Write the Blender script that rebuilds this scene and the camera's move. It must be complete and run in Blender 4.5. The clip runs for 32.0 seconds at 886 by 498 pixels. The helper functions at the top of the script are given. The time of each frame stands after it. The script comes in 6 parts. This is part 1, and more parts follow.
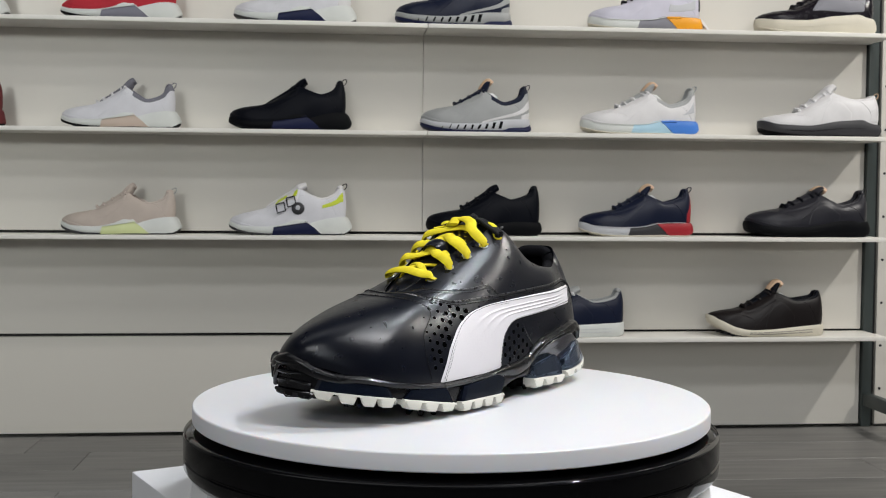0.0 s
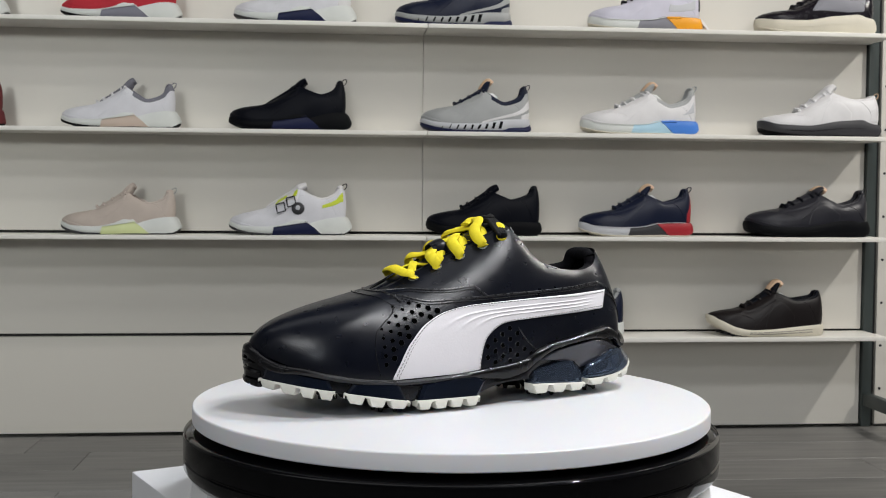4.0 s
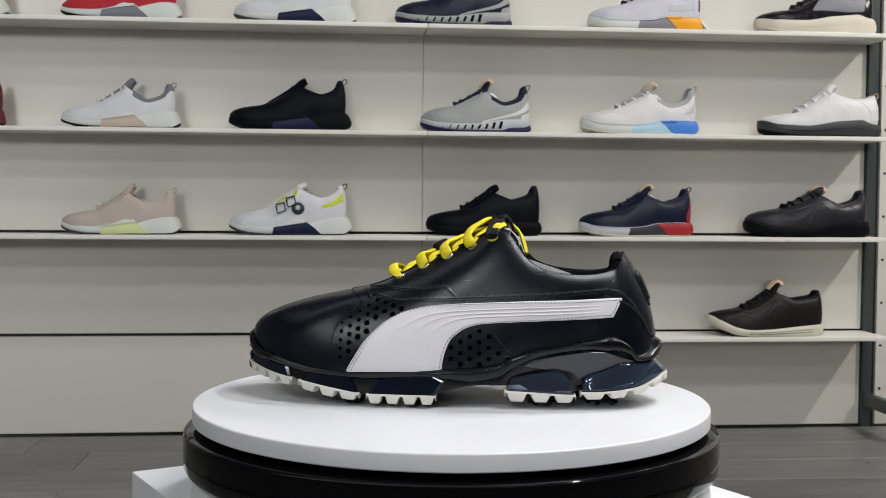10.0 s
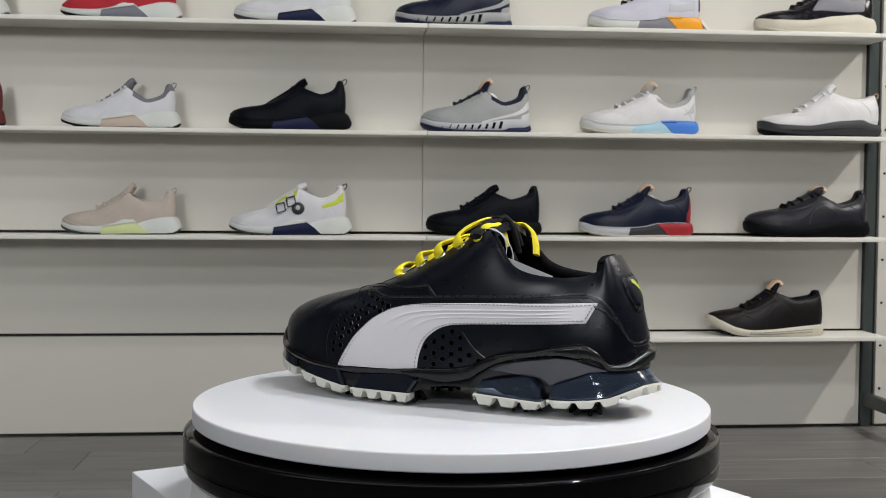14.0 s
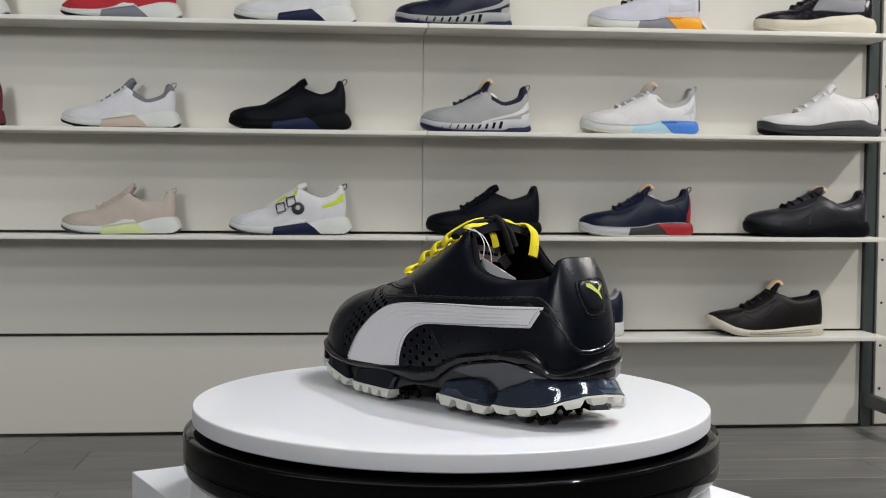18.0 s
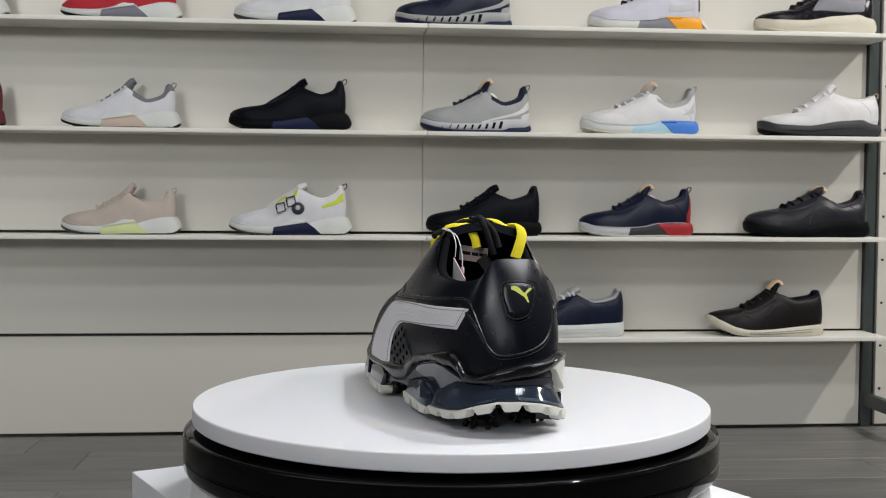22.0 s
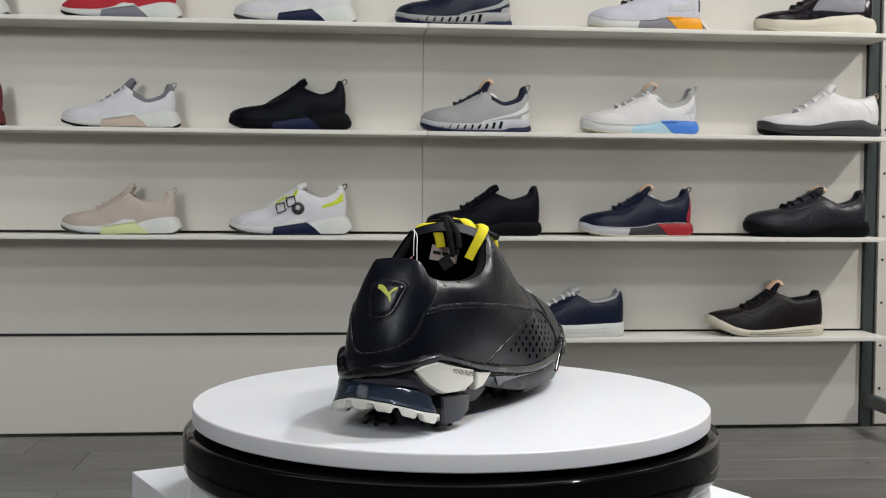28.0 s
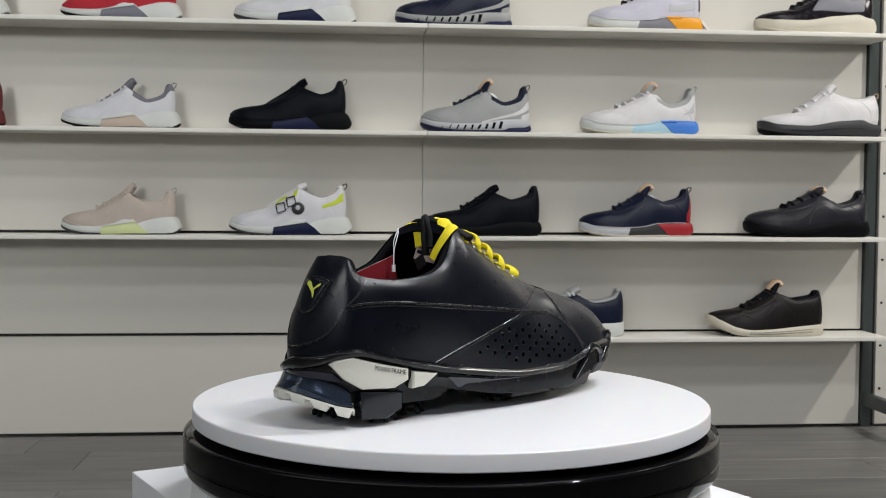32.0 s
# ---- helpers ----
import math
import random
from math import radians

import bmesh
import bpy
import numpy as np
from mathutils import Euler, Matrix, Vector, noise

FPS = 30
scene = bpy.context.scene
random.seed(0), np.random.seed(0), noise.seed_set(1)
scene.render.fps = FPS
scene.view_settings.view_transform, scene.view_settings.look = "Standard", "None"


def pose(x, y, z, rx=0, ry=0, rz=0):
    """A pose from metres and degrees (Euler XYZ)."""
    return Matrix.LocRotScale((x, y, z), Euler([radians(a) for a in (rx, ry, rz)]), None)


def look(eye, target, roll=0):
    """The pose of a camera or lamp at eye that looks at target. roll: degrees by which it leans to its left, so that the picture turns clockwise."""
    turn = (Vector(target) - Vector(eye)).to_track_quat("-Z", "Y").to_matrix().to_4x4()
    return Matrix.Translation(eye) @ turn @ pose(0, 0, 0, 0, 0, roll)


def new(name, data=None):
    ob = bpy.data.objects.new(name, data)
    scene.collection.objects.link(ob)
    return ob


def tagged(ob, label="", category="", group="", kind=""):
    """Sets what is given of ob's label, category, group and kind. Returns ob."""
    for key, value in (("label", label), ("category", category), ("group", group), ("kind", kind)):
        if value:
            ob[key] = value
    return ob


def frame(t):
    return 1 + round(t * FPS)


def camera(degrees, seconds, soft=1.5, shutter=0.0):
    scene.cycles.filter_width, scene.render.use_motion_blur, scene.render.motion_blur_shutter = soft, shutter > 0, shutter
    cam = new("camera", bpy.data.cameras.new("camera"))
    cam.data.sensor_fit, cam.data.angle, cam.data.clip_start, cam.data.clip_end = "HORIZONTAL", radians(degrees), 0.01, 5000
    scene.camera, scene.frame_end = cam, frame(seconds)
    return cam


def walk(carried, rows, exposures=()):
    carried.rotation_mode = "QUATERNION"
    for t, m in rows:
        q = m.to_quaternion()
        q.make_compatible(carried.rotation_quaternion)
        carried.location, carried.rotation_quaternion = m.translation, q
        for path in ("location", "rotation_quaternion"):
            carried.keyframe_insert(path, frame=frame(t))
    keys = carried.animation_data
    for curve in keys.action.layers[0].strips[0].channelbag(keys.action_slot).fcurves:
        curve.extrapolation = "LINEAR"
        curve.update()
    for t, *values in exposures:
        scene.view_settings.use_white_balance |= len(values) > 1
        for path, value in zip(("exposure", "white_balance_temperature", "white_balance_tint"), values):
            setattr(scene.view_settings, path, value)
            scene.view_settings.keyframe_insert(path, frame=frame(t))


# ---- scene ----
# camera: stands still in front of the turntable
DISC_Z = 0.45
EYE = Vector((-0.00684, -0.84395, DISC_Z + 0.14832))
TILT = radians(2.525)
cam = camera(42.782, 32.0, soft=0.5)
cam.data.dof.use_dof = True
cam.data.dof.focus_distance = 0.82
cam.data.dof.aperture_fstop = 38.0
VIEW = look(EYE, EYE + Vector((0, math.cos(TILT), -math.sin(TILT))), 0.412)
walk(cam, [(0.0, VIEW), (32.0, VIEW)], [(0.0, 0.0, 6500, 10), (32.0, 0.0, 6500, 10)])

# shelf wall: its own axes u (along), v (out of the wall, towards the room), z
YAW = radians(5.56)
WALL_O = Vector((EYE.x, EYE.y + 2.90, 0))
WALL = Matrix.Translation(WALL_O) @ Matrix.Rotation(YAW, 4, "Z")


def on_wall(u, v, z):
    return WALL @ Vector((u, -v, z))


# ---- light: unseen spots and panels at ceiling height, some added as fill, no daylight
world = bpy.data.worlds.new("world")
scene.world = world
world.use_nodes = True
world.node_tree.nodes["Background"].inputs[0].default_value = (0.9, 0.95, 1.0, 1)
world.node_tree.nodes["Background"].inputs[1].default_value = 0.0

CEIL = 2.75


def spot(at, aim, power, degrees=70, radius=0.04, blend=0.5, color=(1, 0.96, 0.9)):
    d = bpy.data.lights.new("ceiling_spot_light", "SPOT")
    d.energy, d.spot_size, d.spot_blend, d.shadow_soft_size, d.color = power, radians(degrees), blend, radius, color
    ob = new("ceiling_spot_light", d)
    ob.matrix_world = look(at, aim)
    return ob


def panel_light(at, sx, sy, power, color=(1, 0.98, 0.95)):
    d = bpy.data.lights.new("ceiling_panel_light", "AREA")
    d.shape, d.size, d.size_y, d.energy, d.color = "RECTANGLE", sx, sy, power, color
    ob = new("ceiling_panel_light", d)
    ob.matrix_world = pose(*at)
    return ob


LAMP_Z = CEIL - 0.13
# key spot over the turntable, spots along the shelves, added fill spots behind the camera, soft panels
spot((1.02, 0.55, LAMP_Z), (0.0, 0.0, DISC_Z), 106, 64, 0.03, 0.2, (0.89, 0.94, 1.0))
spot((1.30, -0.72, LAMP_Z), (0.0, 0.0, DISC_Z), 48, 40, 0.08, 0.5, (0.97, 0.95, 0.97))
# added fill: far front spot that brightens the shoe's camera side
spot((-0.9, -5.0, LAMP_Z), (0.0, 0.0, DISC_Z + 0.06), 165, 14, 0.40, 0.6, (0.86, 0.93, 1.0))
spot(on_wall(0.72, 1.5, LAMP_Z), on_wall(0.72, 0.0, 1.15), 30, 72, 0.10, 0.9, (1, 0.965, 0.91))
spot(on_wall(2.70, 1.26, LAMP_Z), on_wall(1.5, 0.0, 0.5), 182, 150, 0.04, 0.6, (1, 0.965, 0.91))
spot(on_wall(-1.50, 1.78, LAMP_Z), on_wall(-1.5, 0.0, 0.9), 24, 110, 0.08, 0.8, (0.97, 0.985, 0.955))
# added fill: two distant spots that even out the shelf wall
spot((-1.8, -7.4, LAMP_Z), on_wall(-1.95, 0.0, 1.70), 1600, 27, 0.80, 0.95, (0.965, 0.985, 0.955))
spot((1.2, -7.4, LAMP_Z), on_wall(1.25, 0.0, 2.02), 1320, 25, 0.80, 0.95, (0.99, 0.985, 0.96))
COOL = (0.97, 0.985, 1.0)
# the next two panels are added soft fill, for the wall and the left
panel_light(on_wall(-0.9, 1.62, CEIL - 0.02), 3.0, 0.6, 7, COOL)
panel_light((-1.5, -2.6, CEIL - 0.02), 1.2, 0.6, 56, COOL)
panel_light((1.05, -0.68, CEIL - 0.02), 1.1, 0.4, 36, COOL)
# ---- materials
def mat(name, color, rough=0.5, metal=0.0, vary=0.08, vscale=6.0, bump=0.0, bscale=300.0, coat=0.0, dark=None,
        streak=None, trans=0.0, sheen=0.0, crough=0.12, ior=1.45, rvary=0.08, detail=4.0, spec=0.5, crease=0.0):
    m = bpy.data.materials.new(name)
    m.use_nodes = True
    nt = m.node_tree
    b = nt.nodes["Principled BSDF"]
    b.inputs["Metallic"].default_value = metal
    b.inputs["IOR"].default_value = ior
    b.inputs["Coat Weight"].default_value = coat
    b.inputs["Coat Roughness"].default_value = crough
    b.inputs["Transmission Weight"].default_value = trans
    b.inputs["Sheen Weight"].default_value = sheen
    b.inputs["Specular IOR Level"].default_value = spec
    tc = nt.nodes.new("ShaderNodeTexCoord")
    mp = nt.nodes.new("ShaderNodeMapping")
    if streak:
        mp.inputs["Scale"].default_value = streak
    nt.links.new(tc.outputs["Object"], mp.inputs[0])
    n = nt.nodes.new("ShaderNodeTexNoise")
    n.inputs["Scale"].default_value, n.inputs["Detail"].default_value = vscale, detail
    nt.links.new(mp.outputs[0], n.inputs["Vector"])
    mix = nt.nodes.new("ShaderNodeMix")
    mix.data_type = "RGBA"
    c2 = dark or tuple(c * (1 - vary * 2) for c in color)
    c1 = color if dark else tuple(min(1, c * (1 + vary)) for c in color)
    mix.inputs[6].default_value, mix.inputs[7].default_value = (*c2, 1), (*c1, 1)
    nt.links.new(n.outputs["Fac"], mix.inputs[0])
    nt.links.new(mix.outputs[2], b.inputs["Base Color"])
    mr = nt.nodes.new("ShaderNodeMapRange")
    mr.inputs[3].default_value, mr.inputs[4].default_value = max(0.02, rough - rvary), min(1, rough + rvary)
    n2 = nt.nodes.new("ShaderNodeTexNoise")
    n2.inputs["Scale"].default_value = vscale * 4
    nt.links.new(mp.outputs[0], n2.inputs["Vector"])
    nt.links.new(n2.outputs["Fac"], mr.inputs[0])
    nt.links.new(mr.outputs[0], b.inputs["Roughness"])
    if bump:
        n3 = nt.nodes.new("ShaderNodeTexNoise")
        n3.inputs["Scale"].default_value, n3.inputs["Detail"].default_value = bscale, 3
        nt.links.new(mp.outputs[0], n3.inputs["Vector"])
        bp = nt.nodes.new("ShaderNodeBump")
        bp.inputs["Strength"].default_value, bp.inputs["Distance"].default_value = bump, 0.001
        nt.links.new(n3.outputs["Fac"], bp.inputs["Height"])
        nt.links.new(bp.outputs[0], b.inputs["Normal"])
        if crease:
            n4 = nt.nodes.new("ShaderNodeTexNoise")
            n4.inputs["Scale"].default_value, n4.inputs["Detail"].default_value, n4.inputs["Distortion"].default_value = bscale * 0.11, 3, 0.8
            nt.links.new(mp.outputs[0], n4.inputs["Vector"])
            b2 = nt.nodes.new("ShaderNodeBump")
            b2.inputs["Strength"].default_value, b2.inputs["Distance"].default_value = crease, 0.002
            nt.links.new(n4.outputs["Fac"], b2.inputs["Height"])
            nt.links.new(b2.outputs[0], bp.inputs["Normal"])
    return m


WALL_WHITE = mat("cream_laminate", (0.66, 0.635, 0.58), 0.45, vary=0.03, vscale=1.5)
SHELF_WHITE = mat("white_lacquer_shelf", (0.78, 0.76, 0.71), 0.38, vary=0.02, vscale=3)
PLASTER = mat("painted_plaster", (0.26, 0.26, 0.255), 0.9, vary=0.04, vscale=2, bump=0.2, bscale=80)
CEIL_GREY = mat("ceiling_paint", (0.16, 0.16, 0.16), 0.95, vary=0.02)
STEEL_GREY = mat("grey_green_powder_coat", (0.055, 0.068, 0.066), 0.45, 0.0, vary=0.05)
BLACK_GAP = mat("black_metal", (0.012, 0.012, 0.013), 0.5)
ACRYL = mat("white_acrylic", (0.67, 0.67, 0.69), 0.34, vary=0.01, vscale=3, rvary=0.04)
acryl_node = ACRYL.node_tree.nodes["Principled BSDF"]
acryl_node.inputs["Subsurface Weight"].default_value = 0.25
acryl_node.inputs["Subsurface Radius"].default_value = (0.006, 0.004, 0.0025)
acryl_node.inputs["Subsurface Scale"].default_value = 1.0
GLOSS_BLACK = mat("gloss_black_plastic", (0.003, 0.003, 0.0035), 0.06, vary=0.1, rvary=0.02, spec=0.14)
WHITE_PLASTIC = mat("white_plastic", (0.74, 0.74, 0.74), 0.3, vary=0.02)
BOX_WHITE = mat("white_painted_board", (0.72, 0.72, 0.73), 0.5, vary=0.02, vscale=8)
LEATHER = mat("black_leather", (0.0024, 0.0034, 0.0078), 0.29, vary=0.1, vscale=30, bump=0.12, bscale=1100, spec=0.40, crease=0.03, rvary=0.05)
LEATHER_WHITE = mat("white_leather", (0.74, 0.715, 0.735), 0.42, vary=0.03, vscale=30, bump=0.12, bscale=700, crease=0.08)
TPU = mat("black_gloss_tpu", (0.0032, 0.0032, 0.0042), 0.25, vary=0.1, vscale=40, spec=0.45)
NAVY_TPU = mat("dark_navy_translucent_tpu", (0.0045, 0.0072, 0.0150), 0.13, vary=0.2, vscale=30, coat=0.2)
CLEAR_TPU = mat("clear_blue_tpu", (0.14, 0.19, 0.29), 0.08, vary=0.15, vscale=30, trans=0.86, rvary=0.04)
CLEAT = mat("off_white_rubber", (0.66, 0.65, 0.58), 0.5, vary=0.04, vscale=60)
LACE = mat("yellow_woven_lace", (0.80, 0.66, 0.015), 0.8, vary=0.1, vscale=200, bump=0.35, bscale=2600)
LINING = mat("black_mesh_lining", (0.006, 0.006, 0.0075), 0.95, vary=0.2, vscale=300, bump=0.6, bscale=1500, spec=0.12)


def mesh_ob(name, bm, material, parent=None, label="", smooth=True, at=None, sharp=38):
    bmesh.ops.recalc_face_normals(bm, faces=bm.faces)
    me = bpy.data.meshes.new(name)
    bm.to_mesh(me)
    bm.free()
    if smooth:
        me.shade_smooth()
        me.set_sharp_from_angle(angle=radians(sharp))
    for m in (material if isinstance(material, (list, tuple)) else [material]):
        me.materials.append(m)
    ob = new(name, me)
    if parent:
        ob.parent = parent
    if at is not None:
        ob.matrix_basis = at
    if label:
        tagged(ob, label)
    return ob


def part(name, bm, material, parent, label="", smooth=True, at=None, sharp=38):
    return mesh_ob(name, bm, material, parent, label, smooth, at, sharp)


def thing(name, label, category, group="", at=None, kind=""):
    ob = new(name)
    ob.empty_display_size = 0.05
    if at is not None:
        ob.matrix_basis = at
    return tagged(ob, label, category, group, kind)


def add_box(bm, x0, x1, y0, y1, z0, z1, bevel=0.0, seg=2):
    r = bmesh.ops.create_cube(bm, size=1.0)
    for v in r["verts"]:
        v.co = Vector((x0 + (v.co.x + 0.5) * (x1 - x0), y0 + (v.co.y + 0.5) * (y1 - y0), z0 + (v.co.z + 0.5) * (z1 - z0)))
    if bevel:
        es = {e for v in r["verts"] for e in v.link_edges}
        bmesh.ops.bevel(bm, geom=list(es), offset=bevel, segments=seg, affect="EDGES", profile=0.5)
    return bm


def box_bm(*a, **k):
    return add_box(bmesh.new(), *a, **k)


def lathe(profile, n=96):
    """Closed solid of revolution about z from (r, z) pairs; r 0 closes it."""
    bm = bmesh.new()
    rings = []
    for r, z in profile:
        if r < 1e-6:
            rings.append([bm.verts.new((0, 0, z))])
        else:
            rings.append([bm.verts.new((r * math.cos(2 * math.pi * i / n), r * math.sin(2 * math.pi * i / n), z)) for i in range(n)])
    for a, b in zip(rings, rings[1:]):
        for i in range(n):
            j = (i + 1) % n
            if len(a) == 1:
                bm.faces.new((a[0], b[i], b[j]))
            elif len(b) == 1:
                bm.faces.new((a[i], a[j], b[0]))
            else:
                bm.faces.new((a[i], a[j], b[j], b[i]))
    return bm


def cr(p0, p1, p2, p3, t):
    return p1 + 0.5 * t * (p2 - p0 + t * (2 * p0 - 5 * p1 + 4 * p2 - p3 + t * (3 * (p1 - p2) + p3 - p0)))


def loop_at(pts, s):
    """Closed smooth curve through pts (vectors or floats), s in 0..1."""
    n = len(pts)
    k = (s % 1.0) * n
    i = int(k)
    return cr(pts[(i - 1) % n], pts[i % n], pts[(i + 1) % n], pts[(i + 2) % n], k - i)


def line_at(pts, s):
    """Open smooth curve through pts."""
    n = len(pts) - 1
    k = min(max(s, 0.0), 1.0) * n
    i = min(int(k), n - 1)
    a = pts[i - 1] if i > 0 else 2 * pts[0] - pts[1]
    d = pts[i + 2] if i + 2 <= n else 2 * pts[n] - pts[n - 1]
    return cr(a, pts[i], pts[i + 1], d, k - i)


def keyed(keys, x):
    """Smooth value at x from (x, value) pairs, without overshoot."""
    n = len(keys)
    if x <= keys[0][0]:
        return keys[0][1]
    if x >= keys[-1][0]:
        return keys[-1][1]
    i = 0
    while x > keys[i + 1][0]:
        i += 1

    def slope(k):
        if k == 0 or k == n - 1:
            return 0.0
        d0 = (keys[k][1] - keys[k - 1][1]) / (keys[k][0] - keys[k - 1][0])
        d1 = (keys[k + 1][1] - keys[k][1]) / (keys[k + 1][0] - keys[k][0])
        return 0.0 if d0 * d1 <= 0 else 2 * d0 * d1 / (d0 + d1)

    (xa, a), (xb, b) = keys[i], keys[i + 1]
    h = xb - xa
    t = (x - xa) / h
    ma, mb = slope(i) * h, slope(i + 1) * h
    return a * (2 * t ** 3 - 3 * t * t + 1) + ma * (t ** 3 - 2 * t * t + t) + b * (3 * t * t - 2 * t ** 3) + mb * (t ** 3 - t * t)


def tube(bm, pts, radius, sides=8, closed=False, flat=1.0, up=None):
    """A round or flattened cord along pts (Vectors)."""
    n = len(pts)
    rings = []
    for i, p in enumerate(pts):
        if closed:
            d = pts[(i + 1) % n] - pts[i - 1]
        else:
            d = pts[min(i + 1, n - 1)] - pts[max(i - 1, 0)]
        d = d.normalized() if d.length > 1e-9 else Vector((1, 0, 0))
        ref = up[i] if isinstance(up, list) else (up or (Vector((0, 0, 1)) if abs(d.z) < 0.9 else Vector((0, 1, 0))))
        side = d.cross(ref)
        side = side.normalized() if side.length > 1e-6 else d.orthogonal().normalized()
        nn = side.cross(d)
        r = radius[i] if isinstance(radius, list) else radius
        rings.append([bm.verts.new(p + (side * math.cos(a) + nn * math.sin(a) * flat) * r)
                      for a in (2 * math.pi * k / sides for k in range(sides))])
    m = n if closed else n - 1
    for i in range(m):
        a, b = rings[i], rings[(i + 1) % n]
        for k in range(sides):
            bm.faces.new((a[k], a[(k + 1) % sides], b[(k + 1) % sides], b[k]))
    if not closed:
        bm.faces.new(rings[0][::-1])
        bm.faces.new(rings[-1])
    return bm


def floor_material():
    m = bpy.data.materials.new("grey_wood_planks")
    m.use_nodes = True
    nt = m.node_tree
    b = nt.nodes["Principled BSDF"]
    tc = nt.nodes.new("ShaderNodeTexCoord")
    mp = nt.nodes.new("ShaderNodeMapping")
    mp.inputs["Scale"].default_value = (1.2, 14, 1)
    nt.links.new(tc.outputs["Object"], mp.inputs[0])
    n = nt.nodes.new("ShaderNodeTexNoise")
    n.inputs["Scale"].default_value, n.inputs["Detail"].default_value, n.inputs["Distortion"].default_value = 3.0, 8, 0.6
    nt.links.new(mp.outputs[0], n.inputs["Vector"])
    oi = nt.nodes.new("ShaderNodeObjectInfo")
    add = nt.nodes.new("ShaderNodeMath")
    add.operation = "MULTIPLY_ADD"
    nt.links.new(oi.outputs["Random"], add.inputs[0])
    add.inputs[1].default_value = 0.35
    nt.links.new(n.outputs["Fac"], add.inputs[2])
    rp = nt.nodes.new("ShaderNodeValToRGB")
    rp.color_ramp.elements[0].position, rp.color_ramp.elements[0].color = 0.35, (0.10, 0.098, 0.095, 1)
    rp.color_ramp.elements[1].position, rp.color_ramp.elements[1].color = 1.0, (0.22, 0.212, 0.20, 1)
    nt.links.new(add.outputs[0], rp.inputs[0])
    nt.links.new(rp.outputs[0], b.inputs["Base Color"])
    b.inputs["Roughness"].default_value = 0.42
    bp = nt.nodes.new("ShaderNodeBump")
    bp.inputs["Strength"].default_value, bp.inputs["Distance"].default_value = 0.15, 0.001
    nt.links.new(n.outputs["Fac"], bp.inputs["Height"])
    nt.links.new(bp.outputs[0], b.inputs["Normal"])
    return m


FLOOR = floor_material()
# depth behind the camera is made up to fit the far fill spots
SHOP_X, SHOP_Y0, SHOP_Y1 = 3.4, -8.0, 2.9
bm = box_bm(-SHOP_X, SHOP_X, SHOP_Y0, SHOP_Y1, -0.1, -0.006)
floor = tagged(mesh_ob("floor", bm, FLOOR, smooth=False), "grey wood-look plank floor of the shop", "floor", kind="structure")
# unseen ceiling and walls are assumed, dark to hold down bounce light
bm = box_bm(-SHOP_X, SHOP_X, SHOP_Y0, SHOP_Y1, CEIL, CEIL + 0.1)
tagged(mesh_ob("ceiling", bm, CEIL_GREY, smooth=False), "plain white shop ceiling", "ceiling", kind="structure")
for nm, a in (("wall_south", (-SHOP_X, SHOP_X, SHOP_Y0 - 0.12, SHOP_Y0, 0, CEIL)), ("wall_west", (-SHOP_X - 0.12, -SHOP_X, SHOP_Y0, SHOP_Y1, 0, CEIL)),
              ("wall_east", (SHOP_X, SHOP_X + 0.12, SHOP_Y0, SHOP_Y1, 0, CEIL)), ("wall_north", (-SHOP_X, SHOP_X, SHOP_Y1, SHOP_Y1 + 0.12, 0, CEIL))):
    tagged(mesh_ob(nm, box_bm(*a), PLASTER, smooth=False), "plain light plaster shop wall", "wall", kind="structure")

# ---- shelf wall: cream back panels with slots, steel upright, thin white shelves
SEAM_U, END_U = -0.054, 1.122
ROWS = (DISC_Z + 0.572, DISC_Z + 0.313, DISC_Z + 0.058, DISC_Z - 0.194)   # top faces of the shelves
display = thing("shelf_wall", "cream laminate shoe display wall with panel joints and steel upright", "display wall", at=WALL)
edges_z = [0.0, ROWS[3] - 0.001, ROWS[2] - 0.001, ROWS[1] - 0.001, ROWS[0] - 0.001, 1.32, 1.62]
for u0, u1 in ((-1.36, SEAM_U), (SEAM_U, END_U)):
    for z0, z1 in zip(edges_z, edges_z[1:]):
        part("panel", box_bm(u0 + 0.0005, u1 - 0.0005, 0, 0.018, z0 + 0.0015 + (0.004 if z0 == 0 else 0.006 if z0 == edges_z[2] else 0.004 if z0 == edges_z[1] and u0 > -1 else 0), z1 - (0.0065 if z0 == 0 else 0.0025), bevel=0.001, seg=1), WALL_WHITE, display, smooth=False)
part("backing", box_bm(-1.36, END_U, 0.019, 0.03, 0.0, 1.62), BLACK_GAP, display, smooth=False)
part("upright", box_bm(END_U + 0.002, END_U + 0.028, -0.012, 0.03, 0.0, 2.2, bevel=0.002), STEEL_GREY, display, "grey-green steel upright")
part("foot", box_bm(END_U + 0.004, END_U + 0.026, -0.36, -0.0125, 0.056, 0.090, bevel=0.002), STEEL_GREY, display, "grey-green steel foot")
part("dark_gap", box_bm(END_U + 0.029, END_U + 0.043, 0.01, 0.03, 0.0, 2.2), BLACK_GAP, display, smooth=False)
next_bay = thing("shelf_wall", "cream panel of the next display bay with peg holes", "display wall", at=WALL)
part("panel", box_bm(END_U + 0.0435, 1.95, 0.0, 0.018, 0.004, 2.0, bevel=0.001, seg=1), WALL_WHITE, next_bay, smooth=False)
hole = None
